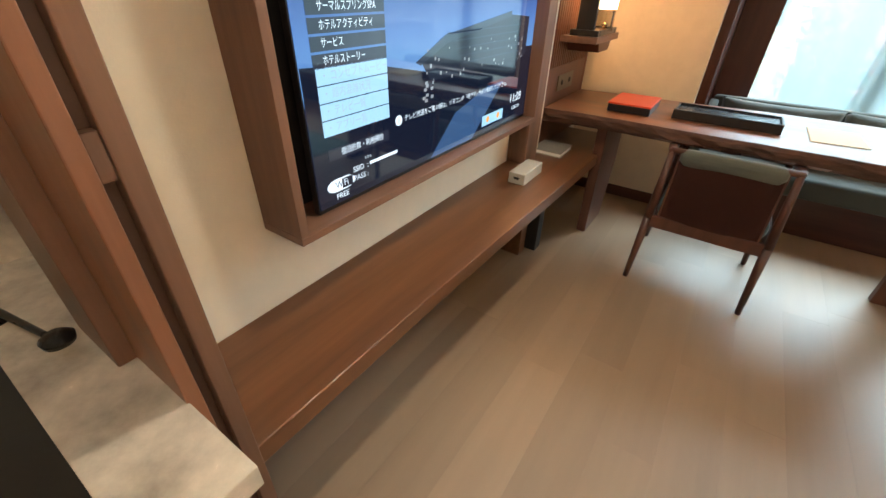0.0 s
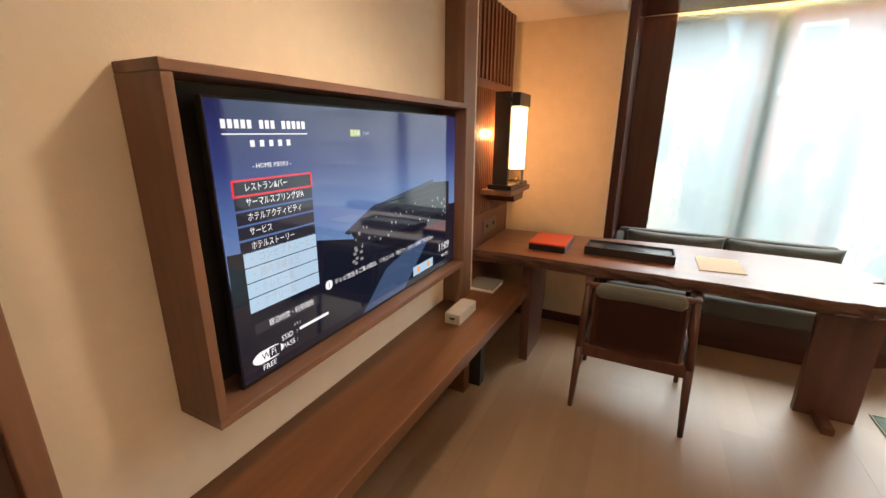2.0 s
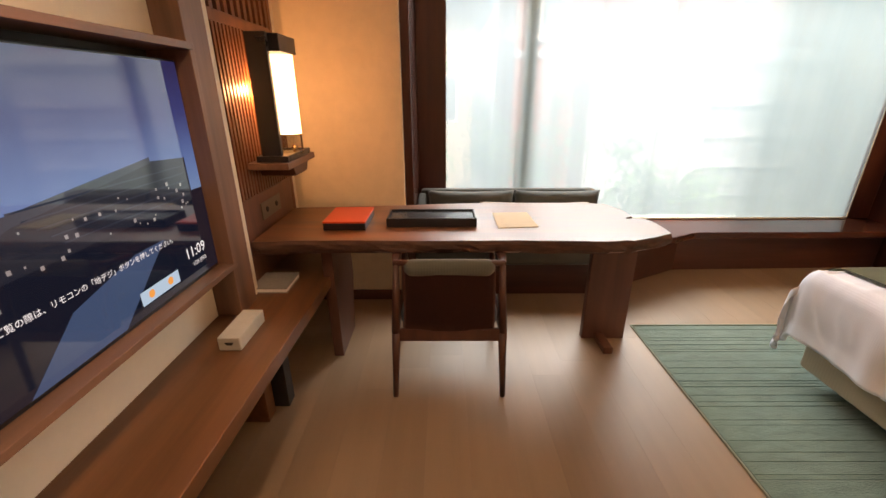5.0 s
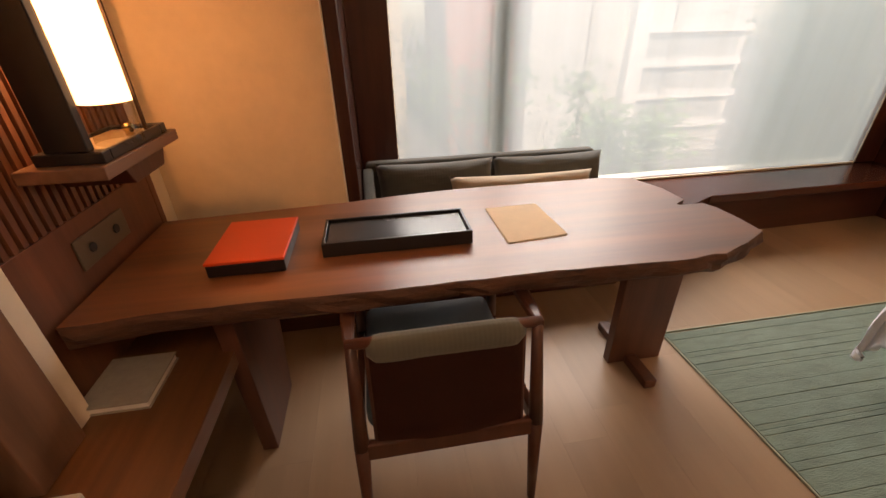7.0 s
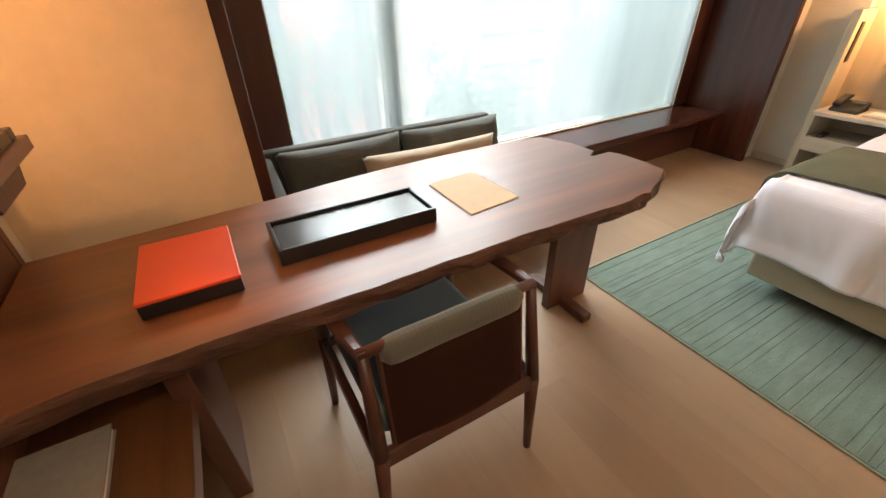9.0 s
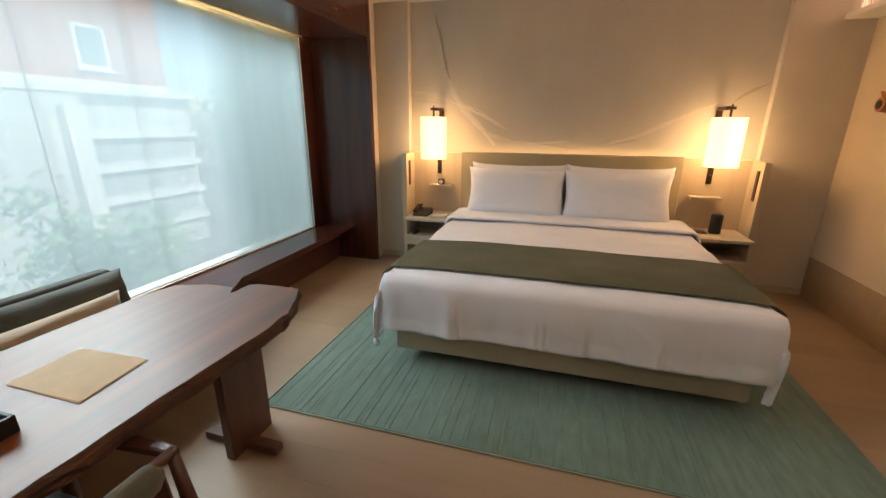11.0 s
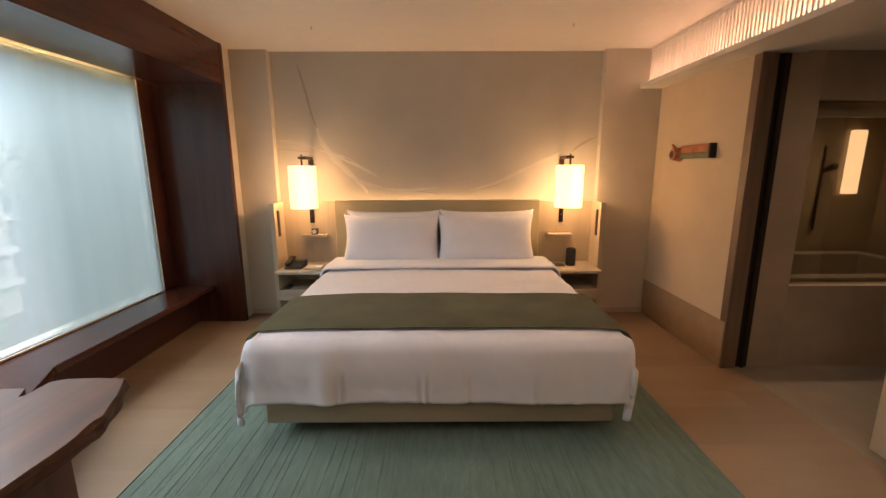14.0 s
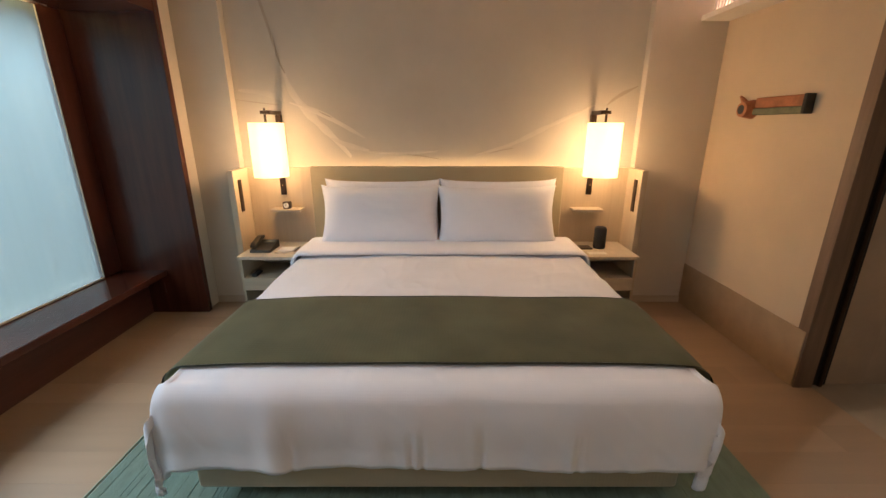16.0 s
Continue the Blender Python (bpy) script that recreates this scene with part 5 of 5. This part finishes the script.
def runner_sheet(xa, xb, lift, wide=1.24):
    b = bmesh.new()
    rows = []
    nx = max(3, int((xb - xa) / 0.03))
    for i in range(nx + 1):
        x = xa + (xb - xa) * i / nx
        row = []
        for j in range(121):
            t = -wide + (2 * wide) * j / 120
            sd = max(0, abs(t) - 0.985)
            sg = 1 if t > 0 else -1
            a = min(sd / 0.075, math.pi / 2)
            s = x - 2.125
            z = 0.612 + 0.012 * noise.noise(Vector((s * 2.2, t * 2.0, 5))) * (1 - min(1, sd / 0.3)) + 0.014 * (1 - min(1, abs(t) / 0.985) ** 4) - 0.012 * max(0.0, 1 - s / 0.25) ** 2
            y = 3.02 + sg * (min(abs(t), 0.985) + 0.078 * math.sin(a) + 0.02 * min(1, sd / 0.2) + 0.012 * noise.noise(Vector((x * 6, sg * 3, sd * 4))) * min(1, sd / 0.1))
            z -= 0.075 * (1 - math.cos(a)) + max(0, sd - 0.118)
            row.append(b.verts.new((x, y, z + lift)))
        rows.append(row)
    for a, c in zip(rows, rows[1:]):
        for j in range(120):
            b.faces.new((a[j], a[j + 1], c[j + 1], c[j]))
    bmesh.ops.solidify(b, geom=b.faces[:], thickness=-0.009)
    return b


part("cloth", runner_sheet(2.215, 2.83, 0.0), RUNNER, run, "olive woven cloth", True)
part("hem", runner_sheet(2.200, 2.2145, 0.0), RUNNER_HEM, run, "dark hem", True)
part("hem", runner_sheet(2.8305, 2.842, 0.0), RUNNER_HEM, run, "dark hem", True)

for i, (yy, hh, xx, zz, tl) in enumerate(((3.475, 0.48, 4.03, 0.852, 14), (2.565, 0.48, 4.03, 0.852, 14), (3.485, 0.465, 3.93, 0.826, 20), (2.585, 0.465, 3.93, 0.826, 20))):
    solo("pillow", cushion(xx, yy, zz, 0.93, 0.15 if i < 2 else 0.19, hh, 0.55, tl, 0, "y", 44, 20 + i * 3, 0.05), LINEN, "plump white pillow leaning on the headboard", "pillow", "bed pillows", smooth=True)


# ---- bedside ----
def bedside(sign, yc):
    """Panel, wing, nightstand and shelf on one side of the bed; sign +1 towards the window."""
    inner = 4.064 if sign > 0 else 2.033
    outer = 4.585 if sign > 0 else 1.500
    lo, hi = min(inner, outer), max(inner, outer)
    pn = thing("bedside_panelling", (4.2, (lo + hi) / 2, 0.0), "pale oak panel with a side wing behind the nightstand", "panelling", "bedside panels", "structure")
    part("back", box(4.168, 4.205, lo, hi, 0.0, 1.170, 0.003), PALE_OAK_Z, pn)
    w0, w1 = (hi + 0.001, hi + 0.048) if sign > 0 else (lo - 0.048, lo - 0.001)
    part("wing", box(3.93, 4.2, w0, w1, 0.0, 1.170, 0.004), PALE_OAK_Z, pn, "narrow side wing")
    sw = hi - 0.001 if sign > 0 else lo + 0.001
    part("switch_strip", box(3.985, 4.035, min(sw, sw - sign * 0.006), max(sw, sw - sign * 0.006), 0.845, 1.095, 0.002), BRONZE, pn, "dark bronze switch strip")
    part("light_strip", box(4.206, 4.222, lo, hi, 1.140, 1.150), COVE, pn, "hidden light strip")
    ns = thing("nightstand", (3.95, (lo + hi) / 2, 0.0), "pale oak nightstand with open shelves and stone top", "nightstand", "nightstands")
    a, c = lo + (0.0 if sign > 0 else 0.02), hi - (0.03 if sign > 0 else 0.0)
    part("top", box(3.745, 4.167, a, c, 0.525, 0.552, 0.004), TRAVERTINE, ns, "pale stone top")
    part("side", box(3.765, 4.166, a + 0.004, a + 0.026, 0.0, 0.5245, 0.003), PALE_OAK_Z, ns)
    part("side", box(3.765, 4.166, c - 0.026, c - 0.004, 0.0, 0.5245, 0.003), PALE_OAK_Z, ns)
    part("rear", box(4.14, 4.166, a + 0.0265, c - 0.0265, 0.0, 0.5245), PALE_OAK_Y, ns)
    part("drawer", box(3.752, 4.139, a + 0.0265, c - 0.0265, 0.275, 0.375, 0.004), PALE_OAK_Y, ns, "low drawer front")
    part("floor_board", box(3.78, 4.139, a + 0.0265, c - 0.0265, 0.05, 0.07, 0.003), PALE_OAK_Y, ns)
    sh = thing("bedside_shelf", (4.1, yc, 0.835), "small pale wooden wall shelf under the sconce", "shelf", "bedside shelves")
    part("board", box(4.055, 4.167, yc - 0.125, yc + 0.115, 0.828, 0.850, 0.003), PALE_OAK_Y, sh)
    return ns


bedside(1, 4.275)
bedside(-1, 1.835)
solo("headboard_light_strip", box(4.172, 4.188, 2.04, 4.06, 1.150, 1.160), COVE, "warm light strip hidden behind the headboard", "light", kind="structure")


def sconce(sign, yc):
    s = thing("wall_sconce", (4.0, yc, 1.12), "bedside wall lamp with glowing cream cylinder shade", "lamp", "bedside sconces")
    yb = yc - sign * 0.022
    part("back_bar", box(4.152, 4.1675, yb - 0.022, yb + 0.022, 0.955, 1.168, 0.003), BRONZE, s, "dark bronze wall bar")
    part("back_bar_top", box(4.206, 4.238, yb - 0.022, yb + 0.022, 1.172, 1.58, 0.003), BRONZE, s)
    part("arm", box(4.02, 4.237, yb - 0.016, yb + 0.016, 1.575, 1.605, 0.003), BRONZE, s, "dark bronze arm")
    part("cross_arm", box(4.005, 4.03, min(yb, yc + sign * 0.03), max(yb, yc + sign * 0.03), 1.578, 1.602, 0.003), BRONZE, s)
    part("finial", tube((4.017, yc, 1.603), (4.017, yc, 1.622), 0.008, 0.006), BRONZE, s)
    part("stem", tube((4.017, yc, 1.50), (4.017, yc, 1.577), 0.009), BRONZE, s)
    shade = part("shade", lathe([(0.124, 0.397), (0.128, 0.398), (0.128, 0.0), (0.124, 0.0), (0.124, 0.397)], (4.017, yc, 1.118), 80), SHADE_CLOTH, s, "glowing cream shade")
    shade.visible_shadow = False
    part("switch", tube((4.151, yb, 1.035), (4.142, yb, 1.035), 0.006, 0.005), BRASS, s)
    bulb = bpy.data.lights.new("sconce_bulb", "POINT")
    bulb.energy, bulb.color, bulb.shadow_soft_size = 16, (1.0, 0.60, 0.28), 0.05
    new("sconce_bulb", bulb).location = (4.017, yc, 1.30)


sconce(1, 4.325)
sconce(-1, 1.787)

ck = thing("alarm_clock", (4.1, 4.265, 0.85), "small dark cube alarm clock on the bedside shelf", "clock")
part("body", box(4.075, 4.13, 4.236, 4.294, 0.8505, 0.908, 0.006), surface("clock_wood", (0.07, 0.035, 0.02), 0.4, 0.2), ck)
part("dial", tube((4.0749, 4.265, 0.88), (4.0725, 4.265, 0.88), 0.021, 0.021, 28), WHITE_PAPER, ck, "white dial")
part("hand_bar", box(4.0705, 4.0722, 4.2635, 4.2665, 0.88, 0.895), BLACK, ck)
part("hand_bar", box(4.0705, 4.0722, 4.265, 4.276, 0.879, 0.8815), BLACK, ck)
ph = thing("telephone", (3.92, 4.40, 0.553), "black desk telephone on the nightstand", "telephone")
part("body", prism([(3.84, 0.5525), (4.03, 0.5525), (4.03, 0.612), (3.85, 0.572)], "y", 4.335, 4.50, 0.006), BLACK_MATT, ph)
hs = prism([(3.855, 0.585), (4.03, 0.625), (4.04, 0.648), (3.99, 0.652), (3.87, 0.622), (3.845, 0.606)], "y", 4.448, 4.495, 0.008)
part("handset", hs, BLACK, ph, "black handset")
part("display", prism([(3.955, 0.6035), (4.005, 0.6145), (4.005, 0.6165), (3.955, 0.6055)], "y", 4.345, 4.425), surface("display_grey", (0.12, 0.14, 0.14), 0.2, 0.05), ph)
np_ = thing("note_pad", (3.90, 4.22, 0.553), "white note pad in a flat tray on the nightstand", "note pad")
part("tray", box(3.82, 3.96, 4.13, 4.30, 0.5525, 0.566, 0.003), TRAVERTINE, np_)
part("paper", box(3.835, 3.945, 4.16, 4.28, 0.5665, 0.573, 0.001), WHITE_PAPER, np_)
part("pen", tube((3.83, 4.142, 0.571), (3.95, 4.142, 0.571), 0.004, 0.003, 8), BLACK, np_)
sp = thing("speaker", (3.98, 1.75, 0.553), "black rounded loudspeaker on the nightstand", "speaker")
part("body", lathe([(0, 0), (0.043, 0.0), (0.047, 0.01), (0.047, 0.155), (0.042, 0.168), (0, 0.170)], (3.98, 1.745, 0.5525), 32), BLACK_MATT, sp, "", True)
part("top_ring", lathe([(0.030, 0.1695), (0.041, 0.1695), (0.040, 0.173), (0.031, 0.173)], (3.98, 1.745, 0.5525), 32), BLACK, sp, "", True)
cd = thing("card", (3.84, 1.80, 0.553), "small white card lying on the nightstand", "card")
part("sheet", box(3.80, 3.87, 1.74, 1.88, 0.5525, 0.554), WHITE_PAPER, cd)
ty = thing("bedside_tray", (3.98, 1.88, 0.553), "small dark tray on the nightstand", "tray")
part("plate", box(3.93, 4.03, 1.81, 1.93, 0.5525, 0.560, 0.002), BRONZE, ty)
rc = thing("remote_control", (3.82, 4.44, 0.376), "black remote control in the nightstand's shelf", "remote")
part("body", box(3.78, 3.90, 4.44, 4.48, 0.3755, 0.396, 0.006), BLACK_MATT, rc)

# faint drawing on the cloth wall behind the bed
mural = thing("wall_drawing", (X_PANEL - 0.002, 3.0, 1.2), "faint branch drawing on the grey cloth wall", "mural", kind="structure")
MX = X_PANEL - 0.0005
strokes_pale = [([(4.24, 1.92), (4.18, 1.74), (4.03, 1.55), (3.87, 1.39), (3.75, 1.25)], 0.075), ([(4.21, 1.67), (4.0, 1.6), (3.84, 1.52), (3.63, 1.4)], 0.045), ([(4.6, 1.76), (4.4, 1.74), (4.24, 1.68)], 0.05),
                ([(3.61, 1.29), (3.36, 1.28), (3.04, 1.30)], 0.03), ([(1.8, 1.65), (1.98, 1.57), (2.22, 1.46), (2.45, 1.35), (2.73, 1.27)], 0.045), ([(3.9, 1.40), (3.76, 1.34), (3.6, 1.30)], 0.05)]
strokes_dark = [([(4.39, 2.48), (4.37, 2.43), (4.32, 2.24), (4.26, 1.98), (4.22, 1.88)], 0.028), ([(4.62, 1.69), (4.47, 1.67), (4.29, 1.65)], 0.008), ([(3.98, 1.6), (3.93, 1.575), (3.89, 1.56)], 0.008),
                ([(1.71, 1.65), (1.62, 1.72), (1.48, 1.79)], 0.035), ([(2.62, 1.28), (2.52, 1.305), (2.43, 1.32)], 0.010), ([(3.3, 1.27), (3.16, 1.255), (3.02, 1.23)], 0.008)]
for i, (pts, w) in enumerate(strokes_pale):
    part("pale_stroke", ribbon(pts, w, MX - 0.0006 * i, thick=0.001), MURAL_LIGHT, mural)
for i, (pts, w) in enumerate(strokes_dark):
    part("grey_stroke", ribbon(pts, w, MX - 0.004 - 0.0006 * i, thick=0.001), MURAL_DARK, mural)

# small roof-tile like ornament on the tan wall
orn = thing("wall_ornament", (3.6, Y_SOUTH + 0.03, 1.58), "fragment of an old orange and green tile hung on the wall", "ornament")
ORANGE = surface("tile_orange", (0.42, 0.16, 0.07), 0.7, 0.3, 14, bump=0.5, fine=60)
GREEN = surface("tile_green", (0.16, 0.17, 0.10), 0.7, 0.3, 14, bump=0.5, fine=60)
part("upper_bar", box(3.285, 3.66, Y_SOUTH + 0.001, Y_SOUTH + 0.05, 1.605, 1.668, 0.008, 3), ORANGE, orn, "orange glazed bar")
part("lower_bar", box(3.285, 3.68, Y_SOUTH + 0.001, Y_SOUTH + 0.045, 1.562, 1.604, 0.008, 3), GREEN, orn, "green glazed bar")
part("end_plate", box(3.262, 3.284, Y_SOUTH + 0.001, Y_SOUTH + 0.055, 1.56, 1.672, 0.004), BLACK_MATT, orn, "dark end plate")
b = tube((3.74, Y_SOUTH + 0.002, 1.60), (3.74, Y_SOUTH + 0.075, 1.60), 0.062, 0.048, 24)
part("round_end", b, ORANGE, orn, "round orange end")
# A flat black disc stands in for the shade inside the round end.
part("hollow", tube((3.745, Y_SOUTH + 0.0755, 1.60), (3.745, Y_SOUTH + 0.078, 1.60), 0.030, 0.030, 24), BLACK_MATT, orn, "black disc as the shaded inside of the round end")
part("spur", tube((3.79, Y_SOUTH + 0.02, 1.64), (3.85, Y_SOUTH + 0.02, 1.69), 0.022, 0.008, 10), ORANGE, orn)

# ceiling sprinklers
for x, y in ((3.55, 4.02), (3.50, 1.98)):
    c = thing("ceiling_sprinkler", (x, y, Z_CEIL - 0.02), "small white and steel ceiling sprinkler", "sprinkler", "ceiling sprinklers")
    part("rose", tube((x, y, Z_CEIL - 0.006), (x, y, Z_CEIL), 0.009, 0.010, 16), WHITE_PAINT, c)
    part("nozzle", tube((x, y, Z_CEIL - 0.022), (x, y, Z_CEIL - 0.006), 0.004, 0.005, 10), CHROME, c)

# ring fittings for the unseen ceiling spots
for x, y, z, w in UNSEEN_SPOTS:
    d = thing("unseen_ceiling_spot", (x, y, z), "round warm ceiling spot assumed out of view", "ceiling light", "ceiling spots")
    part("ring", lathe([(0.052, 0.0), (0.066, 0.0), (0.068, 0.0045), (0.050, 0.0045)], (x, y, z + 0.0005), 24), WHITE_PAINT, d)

# ---- bathroom seen through its window ----
tub = thing("bathtub", (3.6, -0.35, 0.0), "stone-clad bathtub behind the bathroom window", "bathtub")
for x0, x1, y0, y1 in ((3.07, 3.20, -1.2, 0.60), (3.95, 4.10, -1.2, 0.55), (3.201, 3.949, 0.40, 0.55), (3.201, 3.949, -1.2, -1.05)):
    part("wall", box(x0, x1, y0, y1, 0.0, 0.66, 0.006), STONE, tub)
part("basin_floor", box(3.201, 3.949, -1.049, 0.399, 0.10, 0.18), STONE, tub)
setting("bath_valance", box(3.07, 3.11, -0.74, 0.455, 1.83, 1.925, 0.004), WHITE_PAINT, "pale valance inside the bathroom window", "trim")
bp = setting("window_bath", box(2.995, 3.003, -0.75, 0.465, 0.632, 1.93), GLASS_DIM, "clear glass pane of the bathroom window", "window")
bp.visible_shadow = False
bl = thing("bath_lamp", (4.25, -1.15, 1.22), "upright glowing lamp on the bathroom wall", "lamp")
part("tube", box(4.24, 4.298, -1.22, -1.09, 1.22, 1.85, 0.01), BATH_LAMP, bl, "glowing tube")
hd = thing("hand_shower", (4.26, -0.9, 1.0), "steel hand shower on the bathroom wall", "shower")
part("rail", tube((4.27, -0.85, 0.85), (4.27, -0.85, 1.7), 0.011), BRONZE, hd)
part("head", tube((4.26, -0.85, 1.45), (4.16, -0.87, 1.50), 0.02, 0.035), BRONZE, hd)
part("hose", tube((4.26, -0.84, 1.42), (4.24, -0.80, 0.9), 0.008), BRONZE, hd)

# ---- floor planks, last ----
W_PLANK = 0.18
plank_meshes = {}
rnd = random.Random(21)
for ix in range(40):
    xa = -0.64 + ix * W_PLANK
    if xa > 4.2:
        break
    y = 0.80 - rnd.random() * 1.1
    while y < 5.45:
        ln = rnd.choice((0.9, 1.05, 1.2, 1.35))
        a, c = max(y, 0.801), min(y + ln - 0.0002, 5.45)
        y += ln
        if c - a < 0.05:
            continue
        key = (round(c - a, 3),)
        if key not in plank_meshes:
            bm = box(0, W_PLANK - 0.0002, 0, c - a, -0.012, 0.0)
            bmesh.ops.bevel(bm, geom=[e for e in bm.edges if all(v.co.z > -0.001 for v in e.verts)], offset=0.0002, segments=1, affect="EDGES")
            plank_meshes[key] = finish(bm, "plank", FLOOR_WOOD)
        o = new("plank", plank_meshes[key])
        o.parent = floor
        o.location = Vector((xa, a, 0)) - floor.location
